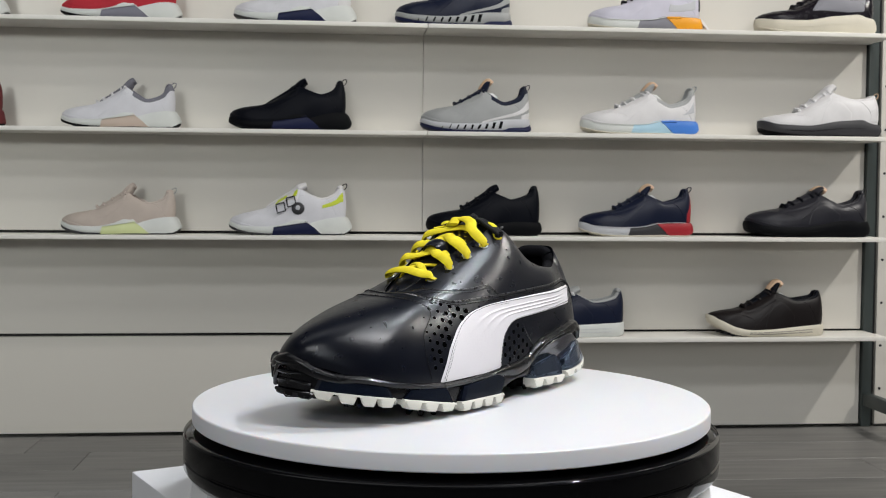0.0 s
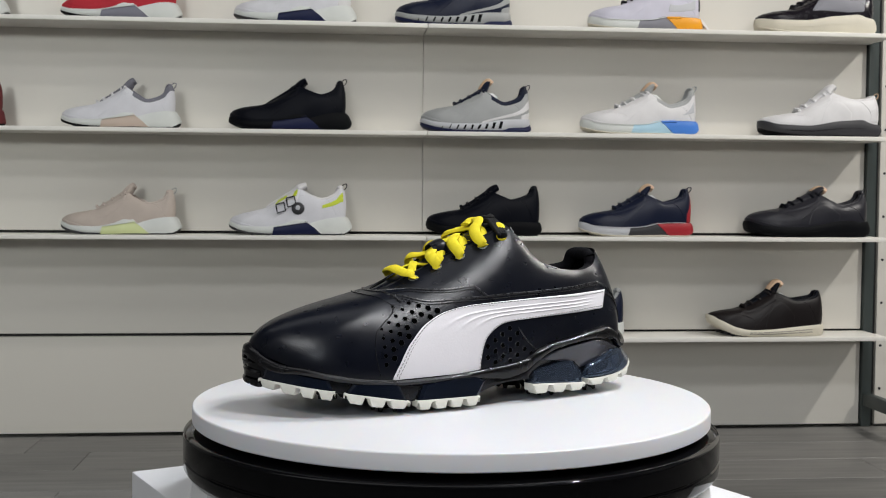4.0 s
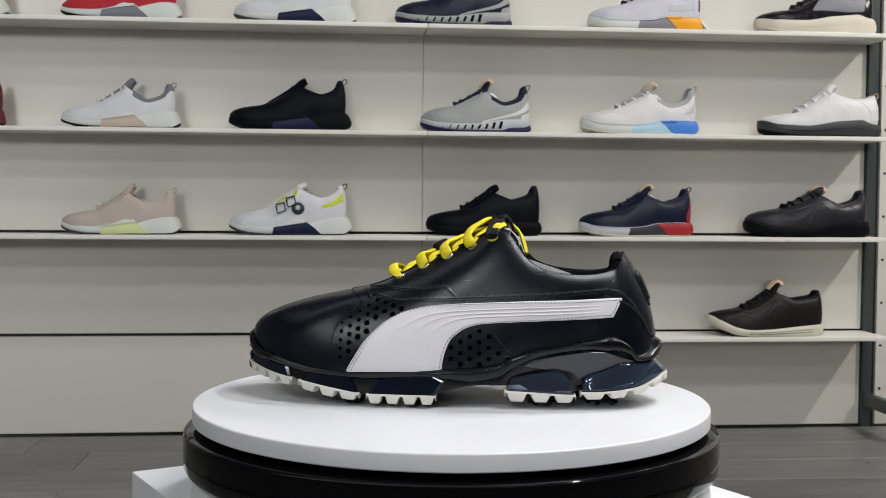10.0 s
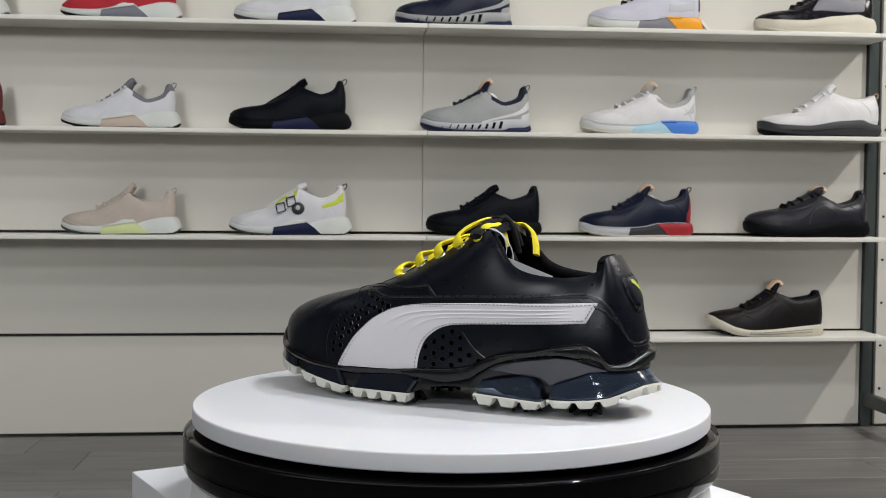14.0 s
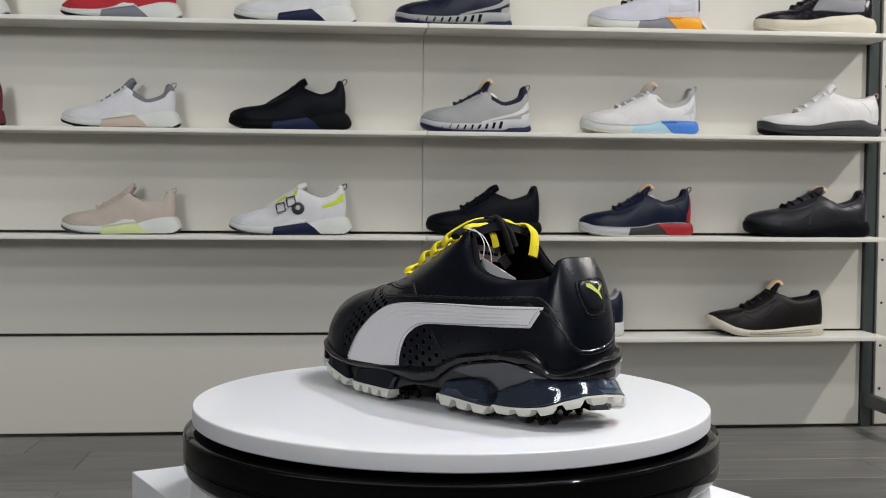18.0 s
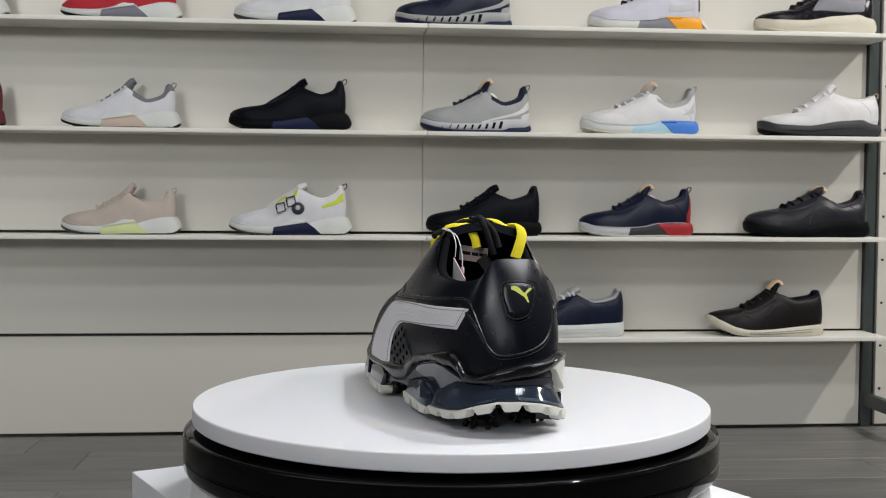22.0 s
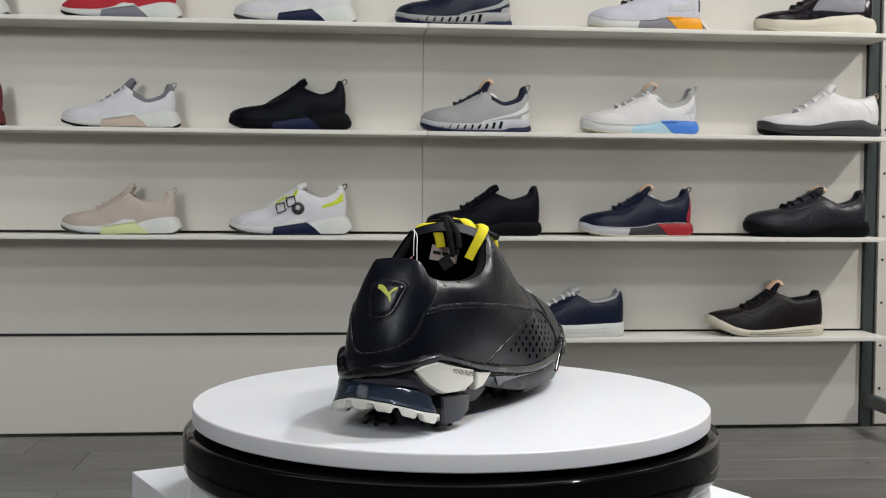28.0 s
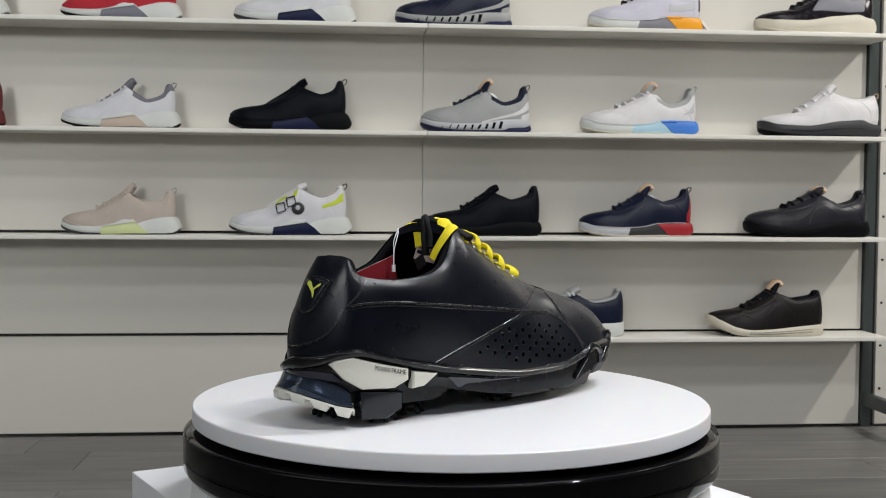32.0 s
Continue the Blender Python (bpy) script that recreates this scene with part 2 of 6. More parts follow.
for i in range(15):
    if hole is None:
        hole = part("peg_hole", lathe([(0, 0.0), (0.0035, 0.0), (0.0035, -0.004), (0, -0.004)], 12), BLACK_GAP, next_bay, at=pose(END_U + 0.056, -0.0008, 0.10 + 0.115 * i, 90))
    else:
        o = new("peg_hole", hole.data)
        o.parent = next_bay
        o.matrix_basis = pose(END_U + 0.056, -0.0008, 0.10 + 0.115 * i, 90)


def shelf(name, u0, u1, z, label):
    t = thing(name, label, "shelf", "shelves of the display wall", at=WALL @ pose(0, 0, z))
    part("board", box_bm(u0, u1, -0.142, -0.001, -0.009, 0.0, bevel=0.0012), SHELF_WHITE, t)
    part("lip", box_bm(u0, u1, -0.1445, -0.1425, -0.0105, 0.0, bevel=0.0008), SHELF_WHITE, t)
    return t


for k, z in enumerate(ROWS):
    if k < 3:
        shelf("shelf", -1.36, SEAM_U - 0.001, z, "thin white metal shelf holding golf shoes")
    shelf("shelf", SEAM_U + 0.001, END_U + 0.004, z, "thin white metal shelf holding golf shoes")

# ---- pedestal box and turntable
bm = box_bm(-0.196, 0.196, -0.196, 0.196, 0, DISC_Z - 0.08, bevel=0.0015)
tagged(mesh_ob("pedestal_box", bm, BOX_WHITE, at=pose(0.0043, 0.0212, 0, 0, 0, 31)), "white painted display box under the turntable", "pedestal")
turntable = thing("display_turntable", "motor turntable with white acrylic disc and glossy black ring", "turntable", at=pose(0, 0, DISC_Z))
R = 0.19
disc = part("disc", lathe([(0, 0), (R - 0.0014, 0), (R - 0.0007, -0.0002), (R - 0.0002, -0.0007), (R, -0.0014), (R, -0.0112), (R - 0.001, -0.012), (0, -0.012)], 160), ACRYL, turntable, "white acrylic disc")
part("ring", lathe([(0.15, -0.017), (0.190, -0.017), (0.1945, -0.0175), (0.1962, -0.019), (0.1965, -0.022), (0.1965, -0.0335), (0.1955, -0.0345), (0.1955, -0.0352), (0.1965, -0.036),
                    (0.1963, -0.0425), (0.1945, -0.0455), (0.19, -0.0475), (0.15, -0.0475)], 160), GLOSS_BLACK, turntable, "glossy black plastic ring")
part("hub", lathe([(0, -0.0122), (0.15, -0.0122), (0.15, -0.03), (0, -0.03)], 96), GLOSS_BLACK, turntable)
part("drum", lathe([(0, -0.048), (0.188, -0.048), (0.190, -0.05), (0.1905, -0.06), (0.193, -0.074), (0.194, -0.0795), (0, -0.0795)], 128), WHITE_PLASTIC, turntable, "white plastic base")
# ---- shoe shells: every meridian runs from the bite line up to the edge of the opening
class Shell:
    def __init__(self, foot, top, bulge):
        self.B = [Vector(p) for p in foot]
        self.T = [Vector(p) for p in top]
        self.K = [Vector((a, b, c)) for a, b, c, d in bulge]
        self.D = [d for a, b, c, d in bulge]

    def out(self, s):
        d = loop_at(self.B, s + 0.004) - loop_at(self.B, s - 0.004)
        return Vector((d.y, -d.x, 0)).normalized() * -1

    def at(self, s, v):
        b, t, k, d, o = loop_at(self.B, s), loop_at(self.T, s), loop_at(self.K, s), loop_at(self.D, s), self.out(s)
        c1 = b + o * k.x + Vector((0, 0, k.y))
        c2 = t + o * k.z + Vector((0, 0, d))
        w = 1 - v
        return b * (w ** 3) + c1 * (3 * w * w * v) + c2 * (3 * w * v * v) + t * (v ** 3)

    def normal(self, s, v):
        e = 0.003
        v0, v1 = max(0, v - e), min(1, v + e)
        a = self.at(s + e, v) - self.at(s - e, v)
        b = self.at(s, v1) - self.at(s, v0)
        n = a.cross(b)
        n = n.normalized() if n.length > 1e-12 else Vector((0, 0, 1))
        return n if n.dot(self.out(s)) + n.z * 0.5 > 0 else -n

    def grid(self, n=140, m=28, v0=0.0, v1=1.0, off=0.0):
        bm = bmesh.new()
        rows = []
        for j in range(m + 1):
            v = v0 + (v1 - v0) * j / m
            rows.append([bm.verts.new(self.at(i / n, v) + (self.normal(i / n, v) * off if off else Vector())) for i in range(n)])
        for j in range(m):
            for i in range(n):
                k = (i + 1) % n
                bm.faces.new((rows[j][i], rows[j][k], rows[j + 1][k], rows[j + 1][i]))
        return bm, rows


HERO_FOOT = [(0.150, 0.006, 0.040), (0.139, -0.0205, 0.038), (0.110, -0.0325, 0.036), (0.070, -0.037, 0.032), (0.030, -0.043, 0.025),
             (0.000, -0.0465, 0.023), (-0.035, -0.0470, 0.021), (-0.070, -0.0455, 0.021), (-0.100, -0.0405, 0.024), (-0.130, -0.026, 0.032),
             (-0.153, 0.008, 0.042), (-0.1400, 0.0412, 0.034), (-0.108, 0.0567, 0.026), (-0.068, 0.0610, 0.022), (-0.030, 0.0615, 0.022),
             (0.005, 0.0580, 0.024), (0.035, 0.0540, 0.028), (0.072, 0.0490, 0.034), (0.112, 0.0415, 0.040), (0.138, 0.029, 0.040)]
HERO_TOP = [(0.1275, 0.0075, 0.1102), (0.1255, -0.0080, 0.1086), (0.1185, -0.0140, 0.0976), (0.0920, -0.0262, 0.0946), (0.0610, -0.0270, 0.1020),
            (0.0385, -0.0160, 0.1262), (0.012, -0.0095, 0.1165), (-0.018, -0.0050, 0.1025), (-0.043, -0.0025, 0.0900), (-0.058, -0.0010, 0.0840),
            (-0.063, 0.006, 0.0825), (-0.059, 0.015, 0.0835), (-0.045, 0.0205, 0.0890), (-0.018, 0.0245, 0.1015), (0.012, 0.0310, 0.116),
            (0.0385, 0.0385, 0.1262), (0.0610, 0.0455, 0.1020), (0.0920, 0.0430, 0.0950), (0.1185, 0.0292, 0.0976), (0.1255, 0.0228, 0.1086)]
HERO_BULGE = [(0.004, 0.022, 0.011, -0.014), (0.004, 0.022, 0.009, -0.014), (0.003, 0.022, 0.009, -0.012), (0.002, 0.022, 0.011, -0.012), (0.002, 0.026, 0.013, -0.016),
              (0.002, 0.028, 0.018, -0.018), (0.003, 0.030, 0.024, -0.014), (0.004, 0.026, 0.026, -0.011), (0.004, 0.022, 0.034, -0.009), (0.003, 0.021, 0.045, -0.009),
              (0.004, 0.021, 0.055, -0.010), (0.003, 0.019, 0.045, -0.009), (0.003, 0.020, 0.033, -0.009), (0.003, 0.022, 0.024, -0.014), (0.003, 0.028, 0.022, -0.015),
              (0.002, 0.028, 0.018, -0.018), (0.002, 0.026, 0.014, -0.016), (0.002, 0.022, 0.012, -0.012), (0.003, 0.022, 0.010, -0.012), (0.004, 0.022, 0.010, -0.014)]

hero_shell = Shell(HERO_FOOT, HERO_TOP, HERO_BULGE)
# ---- the golf shoe on the turntable
from mathutils.bvhtree import BVHTree

golf_shoe = thing("golf_shoe", "black leather golf shoe with white stripe and yellow laces", "shoe", at=pose(0, 0, DISC_Z))
LAT, MED = -1, 1
bm, _ = hero_shell.grid(200, 40)
bmesh.ops.recalc_face_normals(bm, faces=bm.faces)
bm.normal_update()
HERO_SKIN = BVHTree.FromBMesh(bm)
upper = part("upper", bm, LEATHER, golf_shoe, "black grained leather upper")


def on_side(x, z, side, off=0.0):
    """Point and normal on the shoe's skin, seen from one side."""
    hit = HERO_SKIN.ray_cast(Vector((x, side * 0.2, z)), Vector((0, -side, 0)))
    if hit[0] is None:
        p, n, _, _ = HERO_SKIN.find_nearest(Vector((x, side * 0.04, z)))
        hit = (p, n)
    n = hit[1] if hit[1].y * side > 0 else -hit[1]
    return hit[0] + n * off, n


def on_back(y, z, off=0.0):
    hit = HERO_SKIN.ray_cast(Vector((0.3, y, z)), Vector((-1, 0, 0)))
    n = hit[1] if hit[1].x > 0 else -hit[1]
    return hit[0] + n * off, n


def on_top(x, y, off=0.0):
    hit = HERO_SKIN.ray_cast(Vector((x, y, 0.3)), Vector((0, 0, -1)))
    n = hit[1] if hit[1].z > 0 else -hit[1]
    return hit[0] + n * off, n


def v2(pts):
    return [Vector((a, b)) for a, b in pts]


def curve_on(pts, fn, n=60):
    """Points and normals along a smooth curve laid on the skin."""
    c = v2(pts)
    return [fn(*line_at(c, i / n)) for i in range(n + 1)]


def raise_path(hits, off):
    return [p + nn * off for p, nn in hits], [nn for p, nn in hits]


def ridge(bm, pts, fn, radius=0.0007, off=0.0002, n=60):
    p, u = raise_path(curve_on(pts, fn, n), off)
    tube(bm, p, radius, 6, up=u, flat=0.7)
    return bm


def stitches(bm, hits, pitch=0.0026, length=0.0017, radius=0.00032, off=0.0003, shift=0.0):
    """Short thread stitches along points laid on the skin."""
    acc = shift
    for (a, na), (b, nb) in zip(hits, hits[1:]):
        d = b - a
        seg = d.length
        if seg < 1e-7:
            continue
        t = d / seg
        while acc < seg:
            q = a + t * acc + na * off
            side = t.cross(na).normalized() * radius
            up = na * radius
            r = [[bm.verts.new(q + t * (k * length / 2) + sd) for sd in (side, up, -side, -up)] for k in (-1, 1)]
            for k in range(4):
                bm.faces.new((r[0][k], r[0][(k + 1) % 4], r[1][(k + 1) % 4], r[1][k]))
            bm.faces.new(r[0][::-1])
            bm.faces.new(r[1])
            acc += pitch
        acc -= seg
    return bm


THREAD_BLACK = mat("black_thread", (0.004, 0.004, 0.005), 0.6, vary=0.1, vscale=300, spec=0.3)
CORD = mat("black_woven_cord", (0.005, 0.005, 0.006), 0.75, vary=0.4, vscale=900, bump=0.6, bscale=1800, spec=0.3)
PIPING = mat("black_seam_edge", (0.016, 0.016, 0.018), 0.28, vary=0.1, vscale=100)
HOLE = mat("dark_perforation", (0.001, 0.001, 0.001), 0.9, vary=0.0, spec=0.0)
METAL = mat("pale_metal_edge", (0.55, 0.55, 0.50), 0.35, 0.8, vary=0.05)
LOGO_YELLOW = mat("lime_yellow_print", (0.52, 0.55, 0.09), 0.5, vary=0.05, vscale=60)
TAG_WHITE = mat("white_tag_card", (0.72, 0.71, 0.72), 0.6, vary=0.02)
TAG_RED = mat("red_tag_card", (0.22, 0.018, 0.025), 0.4, vary=0.06)

# white side stripe: a padded patch between two curves, with moulded lines
STRIPE_TOP = [(0.1263, 0.0788), (0.1051, 0.0780), (0.0793, 0.0771), (0.0535, 0.0763), (0.0283, 0.0751), (0.0078, 0.0740), (-0.0083, 0.0727), (-0.0204, 0.0707),
              (-0.0325, 0.0671), (-0.0446, 0.0605), (-0.0526, 0.0535), (-0.0598, 0.0457), (-0.0653, 0.0370), (-0.0701, 0.0290), (-0.0722, 0.0245)]
STRIPE_LOW = [(0.1191, 0.0646), (0.1002, 0.0635), (0.0788, 0.0626), (0.0575, 0.0617), (0.0365, 0.0606), (0.0240, 0.0595), (0.0158, 0.0573), (0.0096, 0.0537),
              (0.0040, 0.0485), (0.0004, 0.0406), (-0.0013, 0.0334), (-0.0021, 0.0262)]


def stripe_patch():
    bm = bmesh.new()
    a, b = v2(STRIPE_TOP), v2(STRIPE_LOW)
    n, m = 110, 40
    grid = []
    for i in range(n + 1):
        u = i / n
        row = []
        for j in range(m + 1):
            w = j / m
            q = line_at(a, u).lerp(line_at(b, u), w)
            edge = min(w, 1 - w) * 18
            endc = min(u * 30, 1.0)
            lift = 0.0013 * min(1, edge) ** 0.5 * min(1, 0.35 + endc)
            for c in (0.36, 0.52, 0.68):     # moulded ridges
                span = min(1, max(0, (u - 0.05) * 14)) * min(1, max(0, (0.72 - u) * 7))
                cc = c + max(0, u - 0.42) * (c - 0.62) * 1.1
                lift += 0.00055 * span * math.exp(-((w - cc) / 0.026) ** 2)
            p, nn = on_side(q.x, q.y, LAT)
            row.append(bm.verts.new(p + nn * (lift if 0 < w < 1 and i > 0 else -0.0004)))
        grid.append(row)
    for i in range(n):
        for j in range(m):
            bm.faces.new((grid[i][j], grid[i][j + 1], grid[i + 1][j + 1], grid[i + 1][j]))
    return bm


stripe = part("stripe", stripe_patch(), LEATHER_WHITE, golf_shoe, "white leather side stripe with moulded lines")
bm = bmesh.new()
for edge_w in (0.10, 0.90):
    hits = []
    for i in range(121):
        u = 0.02 + 0.95 * i / 120
        qa, qb = line_at(v2(STRIPE_TOP), u), line_at(v2(STRIPE_LOW), u)
        d = (qb - qa).normalized()
        q = qa + d * 0.0021 if edge_w < 0.5 else qb - d * 0.0021
        p, nn = on_side(q.x, q.y, LAT)
        hits.append((p + nn * 0.0012, nn))
    stitches(bm, hits, 0.0028, 0.0018, 0.00034)
    if edge_w < 0.5:
        stitches(bm, [(p - Vector((0.0, 0, 0.0020 - 0.0014 * i / 120)) - Vector((-0.0020 * i / 120, 0, 0)), nn) for i, (p, nn) in enumerate(hits) if i > 40], 0.0028, 0.0018, 0.00034)
hits = [on_side(0.1225 - 0.0052 * i / 20, 0.0768 - 0.0105 * i / 20, LAT, 0.0012) for i in range(21)]
stitches(bm, hits, 0.0026)
tagged(part("stitching", bm, mat("grey_thread", (0.36, 0.35, 0.35), 0.8), stripe), kind="stuff")

# seams of the upper
side_l = lambda x, z: on_side(x, z, LAT)
side_m = lambda x, z: on_side(x, z, MED)
SEAM_EYESTAY = [(-0.0600, 0.0830), (-0.0540, 0.0838), (-0.0475, 0.0845), (-0.0418, 0.0841), (-0.0319, 0.0836), (-0.0200, 0.0838), (-0.0060, 0.0855), (-0.0011, 0.0857), (0.0030, 0.0825), (0.0075, 0.0786)]
SEAM_LONG = [(-0.0618, 0.0806), (-0.0540, 0.0798), (-0.0462, 0.0776), (-0.0363, 0.0760), (-0.0203, 0.0769), (0.0079, 0.0783), (0.0284, 0.0794), (0.0537, 0.0804), (0.0795, 0.0817),
             (0.1010, 0.0834), (0.1164, 0.0840), (0.1253, 0.0813), (0.1323, 0.0753), (0.1385, 0.0660), (0.1425, 0.0580)]
SEAM_TOE = [(-0.0626, 0.0737), (-0.0661, 0.0682), (-0.0735, 0.0625), (-0.0796, 0.0570), (-0.0828, 0.0475), (-0.0828, 0.0397), (-0.0815, 0.0317), (-0.0799, 0.0265)]
SEAM_REAR = [(0.0325, 0.0545), (0.0385, 0.0467), (0.0449, 0.0405), (0.0500, 0.0370)]
SEAM_MED = [(0.1335, 0.0784), (0.1204, 0.0802), (0.0970, 0.0800), (0.0708, 0.0776), (0.0446, 0.0750), (0.0173, 0.0722), (-0.0121, 0.0687), (-0.0340, 0.0668), (-0.0515, 0.0636), (-0.0610, 0.0600), (-0.0690, 0.0540),
            (-0.0765, 0.0459), (-0.0840, 0.0343), (-0.0890, 0.0270)]
SEAM_MED_UP = [(-0.0130, 0.0690), (-0.0310, 0.0745), (-0.0430, 0.0790), (-0.0530, 0.0815)]
SEAM_MED_TOE = [(-0.0605, 0.0775), (-0.0620, 0.0700), (-0.0690, 0.0574), (-0.0801, 0.0435), (-0.0949, 0.0265)]
SEAM_MED_DIAG = [(-0.0149, 0.0673), (0.0125, 0.0590), (0.0345, 0.0514), (0.0502, 0.0459), (0.0690, 0.0380)]
bm = bmesh.new()
for pts, fn, r in ((SEAM_EYESTAY, side_l, 0.0010), (SEAM_LONG, side_l, 0.0010), (SEAM_MED, side_m, 0.0010), (SEAM_MED_UP, side_m, 0.0009), (SEAM_MED_TOE, side_m, 0.0013), (SEAM_MED_DIAG, side_m, 0.0006), (SEAM_REAR, side_l, 0.0006)):
    ridge(bm, pts, fn, r, 0.0001, 90)
# counter seam round the heel, and the vamp seam over the top
HEEL_SEAM = [(-0.0255, 0.0800), (-0.0205, 0.0681), (-0.0150, 0.0560), (-0.0087, 0.0512), (0.0051, 0.0526), (0.0195, 0.0577), (0.0268, 0.0660), (0.0300, 0.0770)]
ridge(bm, HEEL_SEAM, on_back, 0.0009, 0.0001, 70)
ridge(bm, [(0.1335, 0.0784), (0.1265, 0.0850), (0.1200, 0.0920), (0.1172, 0.0952)], side_m, 0.0008, 0.0001, 24)
VAMP = [(-0.0560, -0.0270), (-0.0615, -0.0150), (-0.0655, -0.0020), (-0.0665, 0.0090), (-0.0630, 0.0220), (-0.0575, 0.0350)]
ridge(bm, VAMP, on_top, 0.0010, 0.0001, 60)
part("seam_edge", bm, PIPING, upper)
bm = bmesh.new()
for pts, fn, dz in ((SEAM_LONG, side_l, -0.0022), (SEAM_EYESTAY, side_l, -0.0020), (SEAM_MED, side_m, -0.0022), (SEAM_TOE, side_l, 0.0), (SEAM_MED_DIAG, side_m, -0.0018), (SEAM_REAR, side_l, 0.0)):
    stitches(bm, curve_on([(x, z + dz) for x, z in pts], fn, 160), 0.0027, 0.0018, 0.0004)
stitches(bm, curve_on(HEEL_SEAM, lambda y, z: on_back(y, z - 0.002), 120), 0.0027, 0.0018, 0.0004)
stitches(bm, curve_on([(-0.0626, -0.0290), (-0.0690, -0.0200), (-0.0740, -0.0070), (-0.0755, 0.0080), (-0.0715, 0.0240), (-0.0650, 0.0360)], on_top, 120), 0.0027, 0.0018, 0.00038)
tagged(part("stitching", bm, THREAD_BLACK, upper), kind="stuff")


# hexagonal perforations with a pressed rim: one mesh of unit radius, laid on the skin
def perforation_mesh():
    bm = bmesh.new()
    hexa = [(math.cos(a), math.sin(a)) for a in (k * math.pi / 3 for k in range(6))]
    cap = [bm.verts.new((x * 0.94, y * 0.94, 0.10)) for x, y in hexa]
    base = [bm.verts.new((x * 0.96, y * 0.96, -0.4)) for x, y in hexa]
    bm.faces.new(cap)
    for q in range(6):
        bm.faces.new((cap[q], base[q], base[(q + 1) % 6], cap[(q + 1) % 6]))
    n0 = len(bm.faces)
    tube(bm, [Vector((x * 1.0, y * 1.0, 0.02)) for x, y in hexa], 0.12, 4, closed=True, up=Vector((0, 0, 1)))
    bm.faces.ensure_lookup_table()
    for f in bm.faces[n0:]:
        f.material_index = 1
    bmesh.ops.recalc_face_normals(bm, faces=bm.faces)
    me = bpy.data.meshes.new("perforation")
    bm.to_mesh(me)
    bm.free()
    me.materials.append(HOLE)
    me.materials.append(LEATHER)
    return me


front = []
for i in range(-4, 5):
    for j in range(-7, 5):
        x = -0.0575 + i * 0.0062
        z = 0.0650 - i * 0.0018 + j * 0.0059
        seam_x = keyed([(0.026, -0.0795), (0.0317, -0.081), (0.0475, -0.083), (0.063, -0.077), (0.0736, -0.0683), (0.08, -0.0700)], z)
        lim = keyed([(0.0290, -0.0701), (0.0370, -0.0653), (0.0457, -0.0598), (0.0535, -0.0526), (0.0605, -0.0446), (0.0671, -0.0325), (0.0760, -0.0200)], z)
        if x < seam_x + 0.0018 or x > lim - 0.0030 or z > 0.0772 - max(0, x + 0.055) * 0.12 or z < 0.0345:
            continue
        d = (x - seam_x) / max(0.004, lim - seam_x)
        front.append(((x, z), 0.0010 + 0.0014 * min(1, d * 1.3)))
rear = []
for i in range(-3, 4):
    for j in range(4):
        x = 0.0240 + i * 0.0067
        z = 0.0551 - j * 0.0079 - (i % 2) * 0.0040
        stripe_z = keyed([(0.0004, 0.036), (0.004, 0.0485), (0.0096, 0.0537), (0.0158, 0.0573), (0.024, 0.0595), (0.05, 0.061)], x)
        seam_z = keyed([(0.0300, 0.060), (0.0325, 0.0545), (0.0385, 0.0467), (0.0449, 0.0405), (0.05, 0.037)], x)
        if z > stripe_z - 0.0026 or (x > 0.031 and z > seam_z - 0.0014) or z < 0.0308 + max(0, x - 0.03) * 0.18:
            continue
        rear.append(((x, z), 0.0020))
inner = []
for i in range(-8, 12):
    for j in range(6):
        x = -0.0037 - i * 0.0069
        z = 0.0600 + 0.12 * (x + 0.0037) - j * 0.0088 - (i % 2) * 0.0044
        diag = 0.0675 - (x + 0.0149) * 0.36 if x > -0.0149 else 0.0675
        floor_z = keyed([(-0.075, 0.031), (-0.045, 0.0300), (-0.0136, 0.0318), (0.0144, 0.0365), (0.0393, 0.0400)], x)
        toe = keyed([(0.027, -0.082), (0.0343, -0.0775), (0.0459, -0.0705), (0.054, -0.063), (0.0636, -0.046)], z)
        if z > diag - 0.0045 or x < toe + 0.0030 or z < floor_z or x > 0.043:
            continue
        mid = max(0, 1 - abs(x + 0.018) / 0.07)
        inner.append(((x, z), 0.0013 + 0.0008 * mid))
PERF = perforation_mesh()
for c, fn in ((front, side_l), (rear, side_l), (inner, side_m)):
    for (a, b), r in c:
        p, nn = fn(a, b)
        t = Vector((0, 0, 1)).cross(nn).normalized()
        w = nn.cross(t)
        o = new("perforation", PERF)
        o.parent = upper
        o.matrix_basis = Matrix.Translation(p) @ Matrix((t, w, nn)).transposed().to_4x4() @ Matrix.Diagonal((r, r, r, 1))

# heel patch with a plain yellow emblem
PATCH = [(-0.0039, 0.0943), (0.0028, 0.0963), (0.0110, 0.0959), (0.0174, 0.0935), (0.0162, 0.0879), (0.0113, 0.0771), (0.0038, 0.0738), (-0.0020, 0.0756), (-0.0046, 0.0853)]


def pad(outline, fn, lift, centre, steps=8, n=72):
    bm = bmesh.new()
    c = v2(outline)
    mid = Vector(centre)
    prev = None
    for k in range(steps + 1):
        f = 1 - k / steps
        h = lift * min(1, (1 - f) * 5) ** 0.5 if k else -0.0004
        if k == steps:
            p, nn = fn(*mid)
            tip = bm.verts.new(p + nn * h)
            for i in range(n):
                bm.faces.new((prev[i], prev[(i + 1) % n], tip))
            break
        ring = []
        for i in range(n):
            q = mid.lerp(loop_at(c, i / n), f)
            p, nn = fn(*q)
            ring.append(bm.verts.new(p + nn * h))
        if prev:
            for i in range(n):
                bm.faces.new((prev[i], prev[(i + 1) % n], ring[(i + 1) % n], ring[i]))
        prev = ring
    return bm


